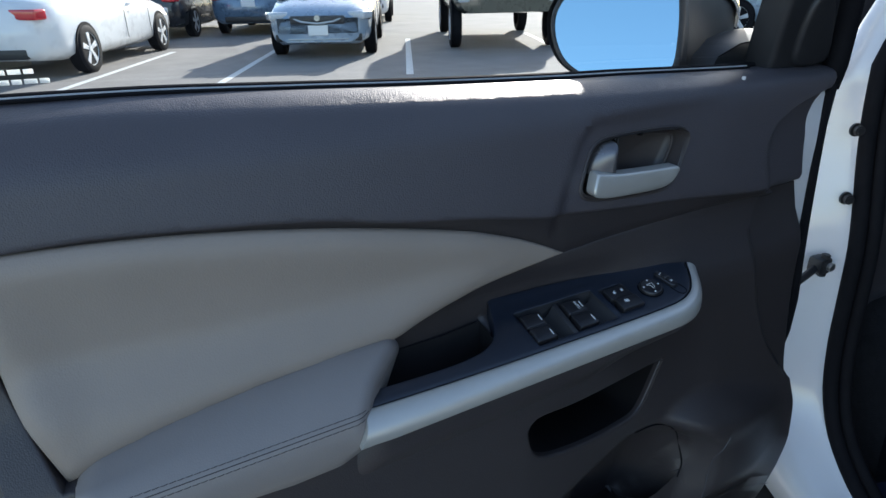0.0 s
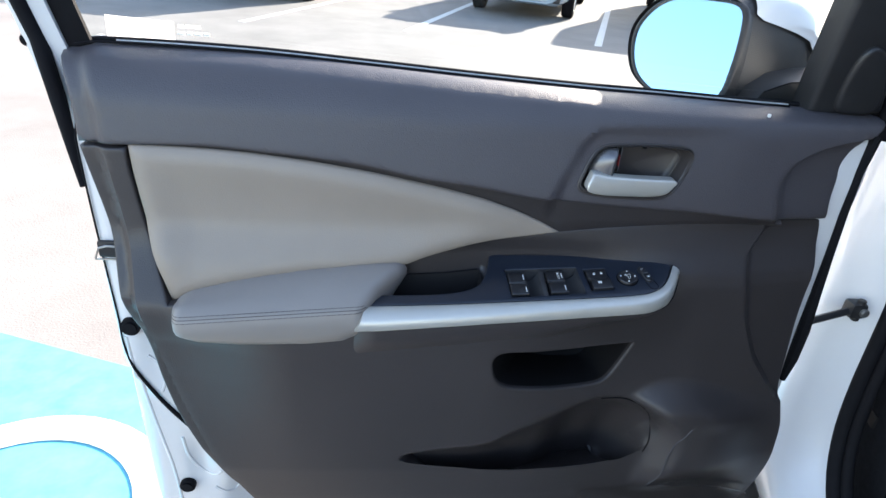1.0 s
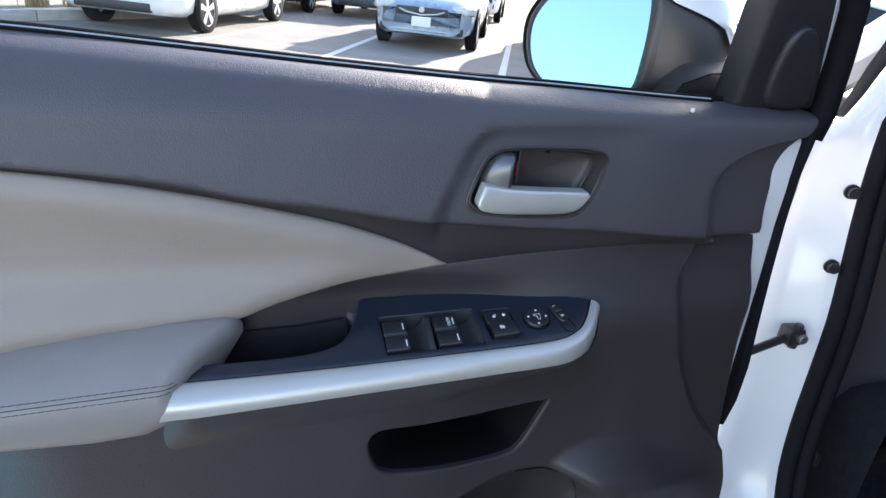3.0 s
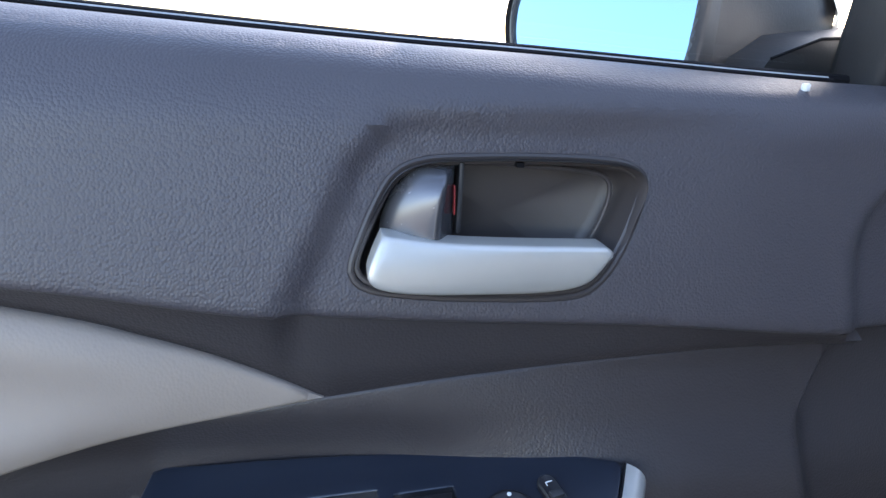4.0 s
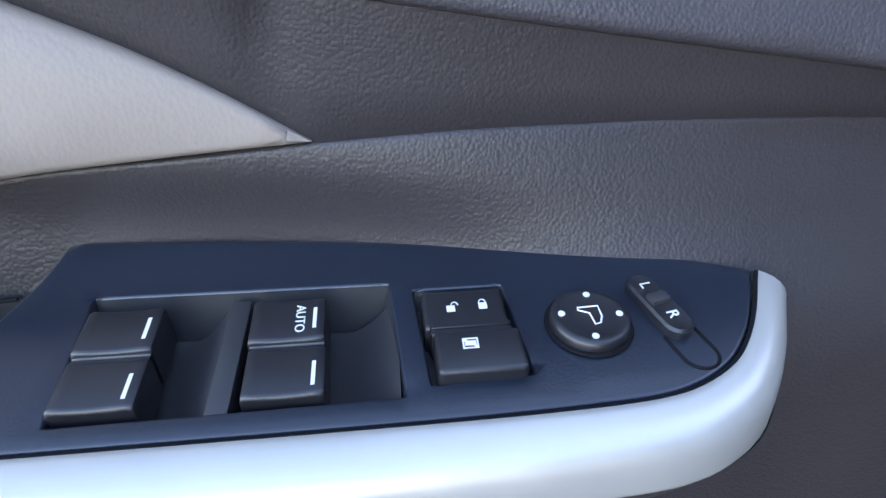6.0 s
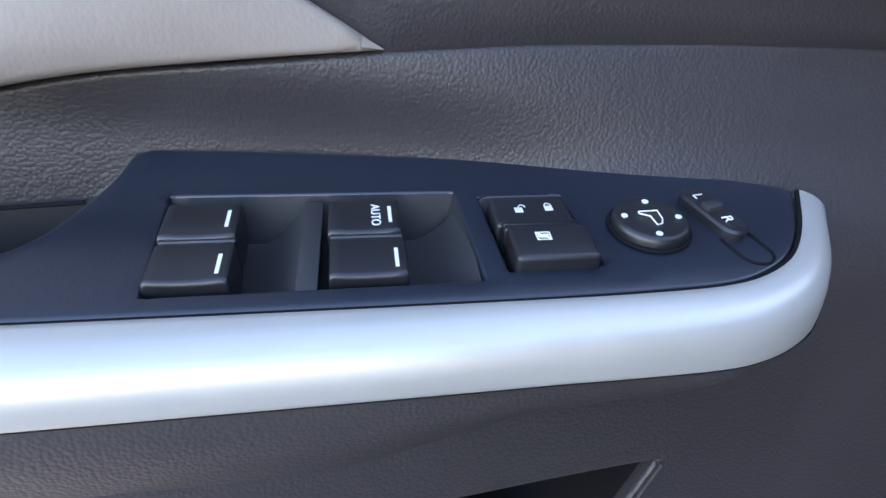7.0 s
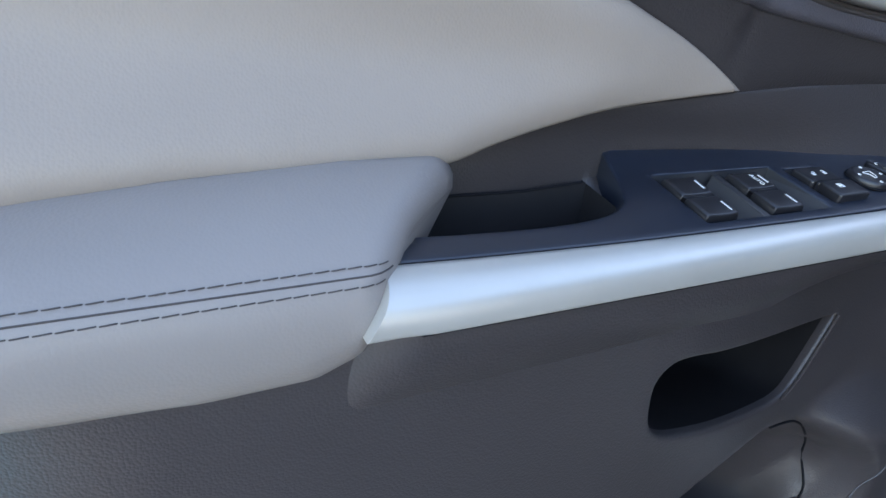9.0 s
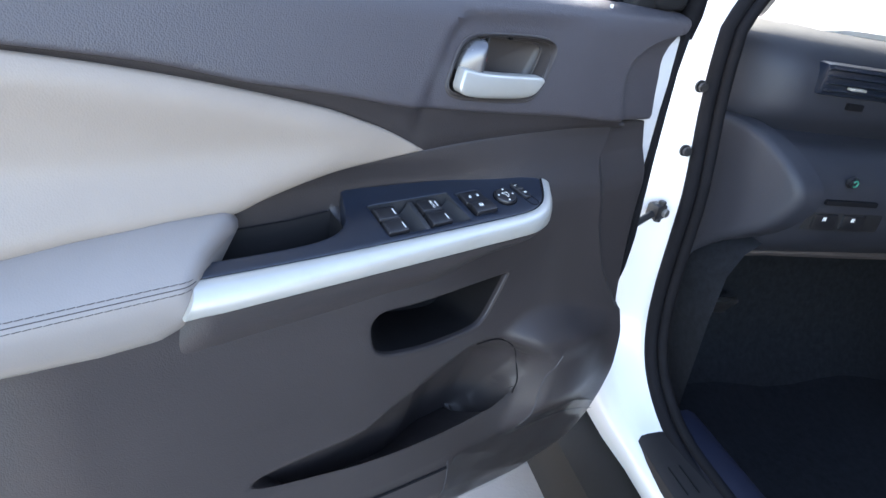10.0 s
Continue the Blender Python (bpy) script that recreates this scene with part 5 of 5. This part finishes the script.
part("rocker_cladding", loft([[(x, 0.016, 0.456), (x, 0.050, 0.447), (x, 0.085, 0.42), (x, 0.096, 0.37), (x, 0.082, 0.29), (x, 0.02, 0.25), (x, 0.006, 0.45)] for x in np.linspace(-2.0, 0.30, 12)]), CLAD, suv, "dark grey plastic rocker cladding")
part("scuff_plate", loft([[(x, 0.031 + q, 0.512), (x, 0.029 + q, 0.529), (x, 0.022 + q, 0.533), (x, -0.005 + 0.4 * q, 0.537), (x, -0.034, 0.541), (x, -0.034, 0.512)] for x, q in ((-1.1, 0.004), (-0.60, 0.004), (-0.24, 0.002), (-0.155, -0.003), (-0.137, -0.011), (-0.127, -0.026))]),
     MATTE_AND_SHADE, suv, "black door sill scuff plate")
part("scuff_rib", join(*[rbox((0.05, 0.002, 0.0015), (-0.24, 0.012 - 0.018 * k, 0.5355 + 0.0025 * k), 0.0005) for k in range(2)]), RUBBER, suv)
SILL_BLUE = material("dark_blue_plastic", (0.010, 0.013, 0.030), 0.45, vary=0.1, scale=12, grain=0.0001, grain_scale=700)
part("sill_trim", loft([[(x, -0.030, 0.530), (x, -0.036, 0.547), (x, -0.082, 0.552), (x, -0.100, 0.543), (x, -0.108, 0.51), (x, -0.113, 0.42), (x, -0.04, 0.42)] for x in (-1.15, -0.6, -0.20, -0.118)]), SILL_BLUE, suv, "dark inner sill trim")
part("cabin_floor", loft([[(x, y, z + 0.012 * math.sin(17 * y + 9 * x)) for y in np.linspace(-0.13, -1.75, 24)] for x, z in ((-2.6, 0.44), (-1.3, 0.42), (-0.5, 0.40), (-0.05, 0.40), (0.08, 0.42), (0.15, 0.52), (0.185, 0.70), (0.19, 0.86))], False, False), CARPET, suv, "black carpeted footwell")
part("kick_panel", loft([[(x, y, z) for z, y in ((0.42, -0.12), (0.56, -0.105), (0.70, -0.094), (0.78, -0.092), (0.82, -0.108), (0.84, -0.130))] for x in (-0.075, -0.02, 0.05, 0.12, 0.19)], False, False), CARPET, suv, "dark kick panel")
part("kick_clip", rbox((0.006, 0.006, 0.005), (0.012, -0.101, 0.682), 0.002), STEEL, suv)
part("hood_release", rbox((0.036, 0.014, 0.026), (0.03, -0.100, 0.650), 0.005), MATTE_AND_SHADE, suv, "black bonnet release lever")
# dashboard
PROFILE = [(0.75, 1.10), (0.40, 1.128), (0.15, 1.132), (0.05, 1.124), (0.012, 1.10), (0.0, 1.06), (0.003, 1.015), (0.022, 0.992), (-0.035, 0.982), (-0.072, 0.955), (-0.084, 0.905), (-0.072, 0.85),
           (-0.030, 0.805), (0.05, 0.775), (0.19, 0.765)]
prof = resample(curve_points(PROFILE, 0.015, False), 80)
rows = []
for y, pull in ((-0.082, 0.13), (-0.088, 0.085), (-0.100, 0.052), (-0.120, 0.024), (-0.145, 0.007), (-0.17, 0.0), (-0.25, 0.0), (-0.40, 0.0), (-0.60, 0.0), (-0.9, 0.02), (-1.2, 0.03), (-1.5, 0.05), (-1.70, 0.08)):
    rows.append([(p[0] + pull * min(1.0, max(0.0, (0.30 - p[0]) / 0.2)), y, p[1] - 0.15 * pull * (1 if p[1] > 1.0 else -0.4)) for p in prof])
DASH = material("black_dashboard_plastic", (0.023, 0.025, 0.034), 0.55, vary=0.08, scale=9, grain=0.0002, grain_scale=640, cells=True)
part("dashboard", loft(rows, True, True), DASH, suv, "dark dashboard with vents and switches", sharp=50)
cover = curve_points([(0.12, 1.000), (0.057, 1.003), (-0.008, 0.999), (-0.058, 0.983), (-0.096, 0.959), (-0.1115, 0.936), (-0.108, 0.905), (-0.088, 0.872), (-0.055, 0.842), (-0.005, 0.800), (0.05, 0.720), (0.12, 0.690)], 0.010)
part("dash_end_cover", patch(cover, lambda a, b, k: np.stack([a, np.interp(a, [-0.112, -0.085, -0.05, 0.0, 0.12], [-0.118, -0.106, -0.096, -0.086, -0.073]) - k, b], 1), 0.010, 0.012, 0.03), DASH, suv, "flat plastic end cover of the dashboard", sharp=70)
vent = part("air_vent", rbox((0.03, 0.16, 0.046), (0.006, -0.262, 1.078), 0.008), PLATE, suv, "black slatted air vent")
for k in range(4):
    part("slat", rbox((0.012, 0.150, 0.0030), (-0.010, -0.262, 1.0635 + 0.0100 * k), 0.001, Matrix.Rotation(radians(18), 4, "Y")), PLATE, vent)
part("vent_tab", rbox((0.010, 0.028, 0.004), (-0.018, -0.240, 1.070), 0.001), SILVER, vent)
part("vent_wheel", rbox((0.010, 0.030, 0.010), (-0.002, -0.268, 1.042), 0.002), RUBBER, vent)
eco = part("eco_button", disc(0.0085, 0.010, (-0.083, -0.236, 0.949), "x", 20, 0.002), BUTTON, suv, "small round dark button with a green mark")
part("leaf_mark", tube([(-0.0884, -0.236 + 0.0042 * math.cos(a), 0.949 + 0.0046 * math.sin(a)) for a in np.linspace(0.3, 5.2, 14)], 0.0012, 6), GREEN, eco)
part("dash_slot", rbox((0.012, 0.10, 0.008), (-0.083, -0.25, 0.917), 0.002), RUBBER, suv)
switch_bank = part("dash_switch_bank", rbox((0.02, 0.15, 0.034), (-0.074, -0.255, 0.886), 0.004), BLACK, suv, "bank of black dashboard buttons")
for k in range(2):
    b_ = part("dash_button", rbox((0.012, 0.045, 0.024), (-0.082, -0.214 - 0.056 * k, 0.886), 0.003), BUTTON, switch_bank)
    part("print", rbox((0.001, 0.006, 0.006), (-0.0885, -0.210 - 0.056 * k, 0.891), 0), PRINT, b_)
part("knee_lip", tube([(0.02, -0.10, 0.772), (-0.02, -0.20, 0.80), (-0.03, -0.35, 0.803), (-0.03, -0.6, 0.803)], 0.008, 8), TRIM_SMOOTH, suv)
part("column_shroud", loft([[(x, -0.47 + 0.075 * math.cos(a) * f, 0.90 + q + 0.06 * math.sin(a) * f) for a in np.linspace(0, 2 * math.pi, 17)[:-1]] for x, f, q in ((0.0, 1.1, 0), (-0.10, 1.0, 0.03), (-0.20, 0.8, 0.06))]), BLACK, suv, "black steering column shroud")
part("foot_rest", rbox((0.012, 0.07, 0.05), (0.12, -0.30, 0.60), 0.004, Matrix.Rotation(radians(-30), 4, "Y")), BLACK, suv, "black rubber foot rest")
# outer body that closes the car round the open doorway
HOODROWS = [(0.20, 1.105, 0.30), (0.55, 1.085, 0.30), (1.0, 1.02, 0.28), (1.35, 0.94, 0.27), (1.52, 0.82, 0.30), (1.60, 0.66, 0.38)]
rows = []
for x, zt, zb in HOODROWS:
    half = 0.935 - 0.10 * max(0, x - 1.2) / 0.4
    cy = -0.885
    sec = [(1.0, zb), (1.02, zb + 0.1), (1.0, zt - 0.18), (0.97, zt - 0.07), (0.88, zt - 0.01), (0.5, zt + 0.035), (0, zt + 0.045), (-0.5, zt + 0.035), (-0.88, zt - 0.01), (-0.97, zt - 0.07), (-1.0, zt - 0.18), (-1.02, zb + 0.1), (-1.0, zb)]
    rows.append([(x, cy + half * f, z) for f, z in sec])
part("front_body", loft(rows), WHITE, suv, "white bonnet and front wings")
part("roof", loft([[(x, -0.885 + h * f, z + dz) for f, dz in ((1, -0.05), (0.97, 0), (0.7, 0.045), (0, 0.06), (-0.7, 0.045), (-0.97, 0), (-1, -0.05), (0, 0.0))] for x, h, z in ((-0.42, 0.62, 1.57), (-0.6, 0.645, 1.60), (-1.4, 0.65, 1.62), (-2.3, 0.63, 1.58), (-2.75, 0.58, 1.50))]), WHITE, suv, "white roof")
for side in (1, -1):
    part("windscreen_pillar", tube([(0.30, -0.885 + side * 0.86, 1.10), (-0.05, -0.885 + side * 0.77, 1.36), (-0.42, -0.885 + side * 0.66, 1.56)], 0.032, 8), WHITE, suv)
ws = part("windscreen", loft([[(0.42, y, 1.13) for y in np.linspace(-0.06, -1.71, 12)], [(0.0, y * 0.92 - 0.07, 1.37) for y in np.linspace(-0.06, -1.71, 12)], [(-0.42, y * 0.80 - 0.18, 1.58) for y in np.linspace(-0.06, -1.71, 12)]], False, False), SCREEN_GLASS, suv, "slightly tinted windscreen")
# unseen dark linings, added to cut light bouncing inside the cabin
part("unseen_far_lining", rbox((2.9, 0.02, 0.75), (-1.2, -1.725, 0.76), 0.005), TRIM_SMOOTH, suv)
part("unseen_headliner", rbox((2.1, 1.15, 0.01), (-1.55, -0.885, 1.545), 0.004), TRIM_SMOOTH, suv)
part("far_side", loft([[(x, -1.82, 0.30), (x, -1.86, 0.5), (x, -1.84, 0.95), (x, -1.80, 1.10), (x, -1.76, 1.10), (x, -1.74, 0.30)] for x in (-2.6, -1.4, 0.25)]), WHITE, suv)
part("rear_body", loft([[(x, -0.885 + h * f, z) for f, z in ((1, 0.32), (1.02, 0.5), (1, 0.95), (0.96, 1.12), (0.78, 1.55), (-0.78, 1.55), (-0.96, 1.12), (-1, 0.95), (-1.02, 0.5), (-1, 0.32))] for x, h in ((-2.05, 0.93), (-2.5, 0.92), (-2.80, 0.86), (-2.88, 0.78))]), WHITE, suv, "white rear body")
for y0, y1 in ((-1.79, -1.60), (0.0, -0.19)):
    part("side_glass", loft([[(x, y0, 1.11), (x, y0 + (y1 - y0) * 0.5, 1.34), (x, y1, 1.56)] for x in ((-2.1, -1.1) if y0 > -1 else (-2.1, 0.2))], False, False), CARGLASS_SIDE, suv, "dark tinted side window")
rear_door = part("rear_door", loft([[(x, 0.02, 0.36), (x, 0.055, 0.5), (x, 0.05, 0.95), (x, 0.02, 1.12), (x, -0.04, 1.12), (x, -0.05, 0.36)] for x in (-2.05, -1.6, -1.14)]), WHITE, suv, "closed white rear door")


def wheel(parent, x, y, rad, side, rim_mat, width=0.22):
    prof_ = [(0.70, -0.5), (0.90, -0.5), (0.97, -0.42), (1.0, -0.25), (1.0, 0.25), (0.97, 0.42), (0.90, 0.5), (0.70, 0.5)]
    ty = loft([[(x + rad * r_ * math.cos(a), y + width * q, rad + rad * r_ * math.sin(a)) for r_, q in prof_] for a in np.linspace(0, 2 * math.pi, 33)], True, False)
    wh = part("wheel", ty, RUBBER, parent)
    yo = y + side * width * 0.40
    bits = [disc(rad * 0.70, 0.02, (x, yo - side * 0.025, rad), "y", 24), disc(rad * 0.13, 0.03, (x, yo, rad), "y", 16)]
    for k in range(5):
        a = 2 * math.pi * (k + 0.25) / 5
        for off in (-0.10, 0.10):
            b = rbox((rad * 0.58, 0.02, rad * 0.13), (0, 0, 0), 0.004)
            bmesh.ops.translate(b, vec=(rad * 0.40, 0, 0), verts=b.verts)
            bmesh.ops.rotate(b, matrix=Matrix.Rotation(-a - off, 3, "Y"), verts=b.verts)
            bmesh.ops.translate(b, vec=(x, yo, rad), verts=b.verts)
            bits.append(b)
    bits.append(tube([(x + rad * 0.70 * math.cos(a), yo, rad + rad * 0.70 * math.sin(a)) for a in np.linspace(0, 2 * math.pi, 33)[:-1]], rad * 0.035, 6, True))
    part("rim", join(*bits), rim_mat, wh, "silver alloy rim")
    return wh


ALLOY = material("alloy_rim", (0.72, 0.73, 0.75), 0.4, metal=0.3, vary=0.05, scale=20)
for x in (0.78, -1.85):
    for y, side in ((0.0, 1), (-1.77, -1)):
        wheel(suv, x, y - side * 0.09, 0.345, side, ALLOY)

# ---- parked cars ----
HEADLIGHT = material("headlight_lens", (0.55, 0.57, 0.60), 0.15, vary=0.15, scale=25, coat=1.0)
TAIL = material("tail_lamp_red", (0.55, 0.02, 0.03), 0.2, vary=0.1, scale=20, coat=1.0)
CARGLASS = material("dark_car_glass", (0.012, 0.015, 0.018), 0.06, vary=0.1, scale=5)


def paint(name, rgb, metal=0.3):
    return material(name, rgb, 0.28, metal=metal, vary=0.04, scale=6, coat=1.0, rough_vary=0.05)


SILVER_BLUE, WARM_WHITE, JET = paint("silver_blue_paint", (0.33, 0.42, 0.52)), paint("plain_white_paint", (0.78, 0.79, 0.80), 0.0), paint("jet_black_paint", (0.012, 0.012, 0.014), 0.0)
SLATE, OLIVE = paint("slate_blue_paint", (0.12, 0.19, 0.28)), paint("olive_grey_paint", (0.06, 0.066, 0.056))


def parked_car(name, x, y, heading, colour, label, length=4.55, width=1.80, height=1.46, hood=0.0, box=False, base=0.60):
    """A parked car: x forwards from its middle, standing on the ground."""
    top = thing(name, pose(x, y, 0, 0, 0, heading), label, "car", "parked cars")
    h2, w2 = length / 2, width / 2
    lift = hood
    if box:
        st = [(-h2, 0.92, 1.08, 0.62), (-h2 + 0.1, 0.97, 1.16, 0.58), (-1.2, 1.0, 1.17, 0.55), (0.2, 1.0, 1.17, 0.55), (h2 - 1.3, 1.0, 1.17, 0.55), (h2 - 0.5, 0.99, 1.13, 0.58), (h2 - 0.12, 0.95, 1.04, 0.60), (h2, 0.88, 0.96, 0.62)]
    else:
        st = [(-h2, 0.80, 0.84, 0.34), (-h2 + 0.10, 0.92, 0.98, 0.27), (-h2 + 0.5, 0.98, 1.02, 0.23), (-1.0, 1.0, 0.99, 0.20), (0.7, 1.0, 0.95, 0.20), (h2 - 0.95, 0.99, 0.90, 0.21), (h2 - 0.40, 0.95, 0.80, 0.22), (h2 - 0.12, 0.87, 0.70, 0.23), (h2, 0.74, 0.60, 0.27)]
    rows = []
    for sx, fw, zt, zb in st:
        zt, w = zt + lift, w2 * fw
        half = [(0.0, zb), (0.80 * w, zb), (0.95 * w, zb + 0.08), (0.985 * w, zb + 0.2), (w, zb + 0.36), (0.99 * w, zt - 0.20), (0.96 * w, zt - 0.10), (0.90 * w, zt - 0.03), (0.6 * w, zt + 0.015), (0.0, zt + 0.03)]
        rows.append([(sx, a, z) for a, z in half] + [(sx, -a, z) for a, z in reversed(half[1:-1])])
    part("body", loft(rows), colour, top, sharp=50)
    if box:
        gl = [(-1.15, 0.90, 1.16), (-1.05, 0.88, height - 0.08), (-0.8, 0.86, height), (0.25, 0.86, height), (0.45, 0.85, height - 0.05), (h2 - 1.25, 0.88, 1.18)]
    else:
        gl = [(-h2 + 0.45, 0.84, 1.00 + lift), (-h2 + 1.05, 0.74, height - 0.10), (-0.55, 0.70, height), (0.15, 0.70, height - 0.01), (0.45, 0.72, height - 0.07), (h2 - 0.90, 0.84, 0.92 + lift)]
    rows = []
    for sx, fw, zt in gl:
        base_z, w = (1.10 if box else 0.92) + lift, w2 * fw
        rows.append([(sx, w2 * 0.90, base_z - 0.03), (sx, w, max(zt - 0.03, base_z)), (sx, w * 0.9, max(zt, base_z)), (sx, -w * 0.9, max(zt, base_z)), (sx, -w, max(zt - 0.03, base_z)), (sx, -w2 * 0.90, base_z - 0.03)])
    part("glasshouse", loft(rows), CARGLASS, top, "dark reflective windows")
    mids = gl[1:-1]
    part("roof", loft([[(sx, w2 * fw * f, zt + dz) for f, dz in ((0.99, -0.02), (0.93, 0.012), (0.5, 0.03), (-0.5, 0.03), (-0.93, 0.012), (-0.99, -0.02), (0, -0.02))] for sx, fw, zt in mids]), colour, top)
    wb = length * base / 2
    rad = 0.33 if not box else 0.40
    for sx in (-wb, wb):
        for side in (1, -1):
            part("wheel_arch", disc(rad * 1.07, 0.02, (sx, side * (w2 - 0.012), rad * 1.04), "y", 28, 0.006), RUBBER, top)
            wheel(top, sx, side * (w2 - 0.085), rad, side, ALLOY, 0.20)
    zl = lift
    for side in (1, -1):
        if box:
            hl, hs = (h2 - 0.02, side * 0.76, 0.88), (0.10, 0.26, 0.20)
            tl, ts = (-h2, side * 0.86, 0.95), (0.08, 0.14, 0.34)
        else:
            hl, hs = (h2 - 0.20, side * 0.66, 0.66 + zl), (0.34, 0.30, 0.12)
            tl, ts = (-h2 + 0.07, side * 0.66, 0.84 + zl), (0.20, 0.40, 0.13)
        part("headlight", rbox(hs, hl, 0.04, Matrix.Rotation(radians(-side * 24), 4, "Z"), 3), HEADLIGHT, top)
        part("tail_lamp", rbox(ts, tl, 0.03, Matrix.Rotation(radians(side * 16), 4, "Z"), 3), TAIL, top)
        part("door_mirror", rbox((0.10, 0.18, 0.13), (0.62, side * (w2 + 0.08), (1.16 if box else 0.99) + zl), 0.035, None, 3), colour, top)
        part("door_seam", tube([(0.95, side * (w2 * 0.999 + 0.001), 0.36 + zl), (0.95, side * (w2 * 1.0 + 0.002), 0.6 + zl), (0.97, side * (w2 * 0.995), 0.78 + zl)], 0.004, 5), RUBBER, top)
        part("door_seam", tube([(-0.05, side * (w2 * 0.999 + 0.001), 0.36 + zl), (-0.05, side * (w2 * 1.0 + 0.002), 0.6 + zl), (-0.03, side * (w2 * 0.995), 0.80 + zl)], 0.004, 5), RUBBER, top)
    gz = 0.88 if box else 0.60
    part("grille", rbox((0.05, 1.0 if box else 0.86, 0.24 if box else 0.13), (h2 - 0.01, 0, gz + zl), 0.03), BLACK, top)
    part("grille_bar", tube([(h2 - 0.02, -0.44, gz + 0.05 + zl), (h2 + 0.03, -0.25, gz - 0.02 + zl), (h2 + 0.035, 0, gz - 0.05 + zl), (h2 + 0.03, 0.25, gz - 0.02 + zl), (h2 - 0.02, 0.44, gz + 0.05 + zl)], 0.018, 6), STEEL, top)
    part("badge", disc(0.045, 0.02, (h2 + 0.035, 0, gz + 0.03 + zl), "x", 16, 0.004), STEEL, top)
    part("lower_intake", rbox((0.06, width * 0.80, 0.12), (h2 - 0.06, 0, 0.335 + zl + (0.32 if box else 0)), 0.03), BLACK, top)
    if not box:
        part("intake_trim", tube([(h2 - 0.10, -0.70, 0.37 + zl), (h2 + 0.0, -0.45, 0.315 + zl), (h2 + 0.0, 0.45, 0.315 + zl), (h2 - 0.10, 0.70, 0.37 + zl)], 0.014, 6), STEEL, top)
    if not box:
        part("number_plate", rbox((0.012, 0.31, 0.15), (h2 + 0.012, 0, (0.72 if box else 0.45) + zl), 0.004), PAPER, top)
    part("rear_plate", rbox((0.012, 0.31, 0.15), (-h2 - 0.010, 0, 0.70 + zl), 0.004), PAPER, top)
    part("rear_bumper_insert", rbox((0.08, width * 0.62, 0.13), (-h2 + 0.03, 0, 0.36 + zl + (0.2 if box else 0)), 0.03), BLACK, top)
    return top


parked_car("parked_sedan", 4.70, 11.80, LOT + 180, SILVER_BLUE, "silver-blue sedan parked nose towards the aisle", 4.55, 1.72)
parked_car("parked_sedan", 0.30, 12.20, LOT, WARM_WHITE, "white sedan with red tail lamps parked in its bay", 4.75, 1.84)
parked_car("parked_sedan", 2.75, 17.3, LOT, JET, "black sedan parked beyond a white one")
parked_car("parked_sedan", 5.0, 16.9, LOT, SLATE, "slate blue sedan seen from its rear")
parked_car("parked_pickup", 7.9, 11.05, LOT + 180, OLIVE, "olive grey pickup truck on large wheels", 4.5, 1.95, 1.98, 0.12, True, 0.73)
parked_car("parked_van", 8.4, 18.6, LOT + 180, WARM_WHITE, "white car parked in the far row", 4.6, 1.82, 1.60, 0.12)
parked_car("parked_sedan", 12.6, 9.6, LOT + 35, SILVER_BLUE, "pale silver sedan with a red tail lamp", 4.6, 1.8, 1.46)
parked_car("parked_van", -2.6, 17.2, LOT + 90, JET, "dark car parked behind the planting bed", 4.6, 1.85, 1.65, 0.14)

# ---- kerbed planting bed ----
kd = Vector((math.cos(radians(41)), math.sin(radians(41)), 0))
k0 = Vector((-2.62, 10.15, 0))
bed = thing("planting_bed", pose(*k0, 0, 0, 41), "pale concrete kerb round a gravel planting bed", "planting bed", kind="structure")
for i in range(7):
    part("kerb_stone", rbox((0.985, 0.16, 0.30), (-4.0 + i * 1.0 + 0.5, 0.08, 0.0), 0.02), KERB, bed)
part("gravel", loft([[(x, y, 0.10 + 0.02 * math.sin(3 * x) * math.cos(4 * y)) for x in np.linspace(-4, 3, 20)] for y in (0.15, 0.6, 1.2, 2.0, 2.6)], False, False), GRAVEL, bed)
part("back_wall", rbox((2.6, 0.25, 0.45), (-0.6, 1.55, 0.2), 0.03), KERB, bed, "low pale concrete block")
STRAW = material("dry_grass", (0.42, 0.31, 0.17), 0.8, vary=0.3, scale=14)


def grass_tuft(x, y, tall, seed):
    rng = random.Random(seed)
    verts, faces = [], []
    for _ in range(260):
        a, spread, h = rng.uniform(0, 2 * math.pi), rng.uniform(0.02, 0.38), tall * rng.uniform(0.6, 1.05)
        w = rng.uniform(0.004, 0.008)
        bx, by = rng.gauss(0, 0.07), rng.gauss(0, 0.07)
        dx, dy = math.cos(a), math.sin(a)
        k = len(verts)
        for s in (0.0, 0.4, 0.75, 1.0):
            px, py, pz = bx + dx * spread * s * s, by + dy * spread * s * s, h * s * (1 - 0.18 * s * spread / 0.38)
            ww = w * (1 - 0.85 * s)
            verts += [(px - dy * ww, py + dx * ww, pz), (px + dy * ww, py - dx * ww, pz)]
        faces += [(k + 2 * i, k + 2 * i + 1, k + 2 * i + 3, k + 2 * i + 2) for i in range(3)]
    me = bpy.data.meshes.new("ornamental_grass")
    me.from_pydata(verts, [], faces)
    ob = link_mesh("ornamental_grass", me, STRAW, None)
    ob.matrix_world = pose(x, y, 0.09)
    tagged(ob, "tuft of tall dry straw-coloured grass in gravel", "grass", "grass tufts in the bed")


for x, y, tall, seed in ((-2.02, 11.75, 1.0, 3), (-1.55, 12.15, 1.05, 5), (-2.9, 12.6, 0.9, 8), (-1.0, 12.9, 0.95, 9)):
    grass_tuft(x, y, tall, seed)
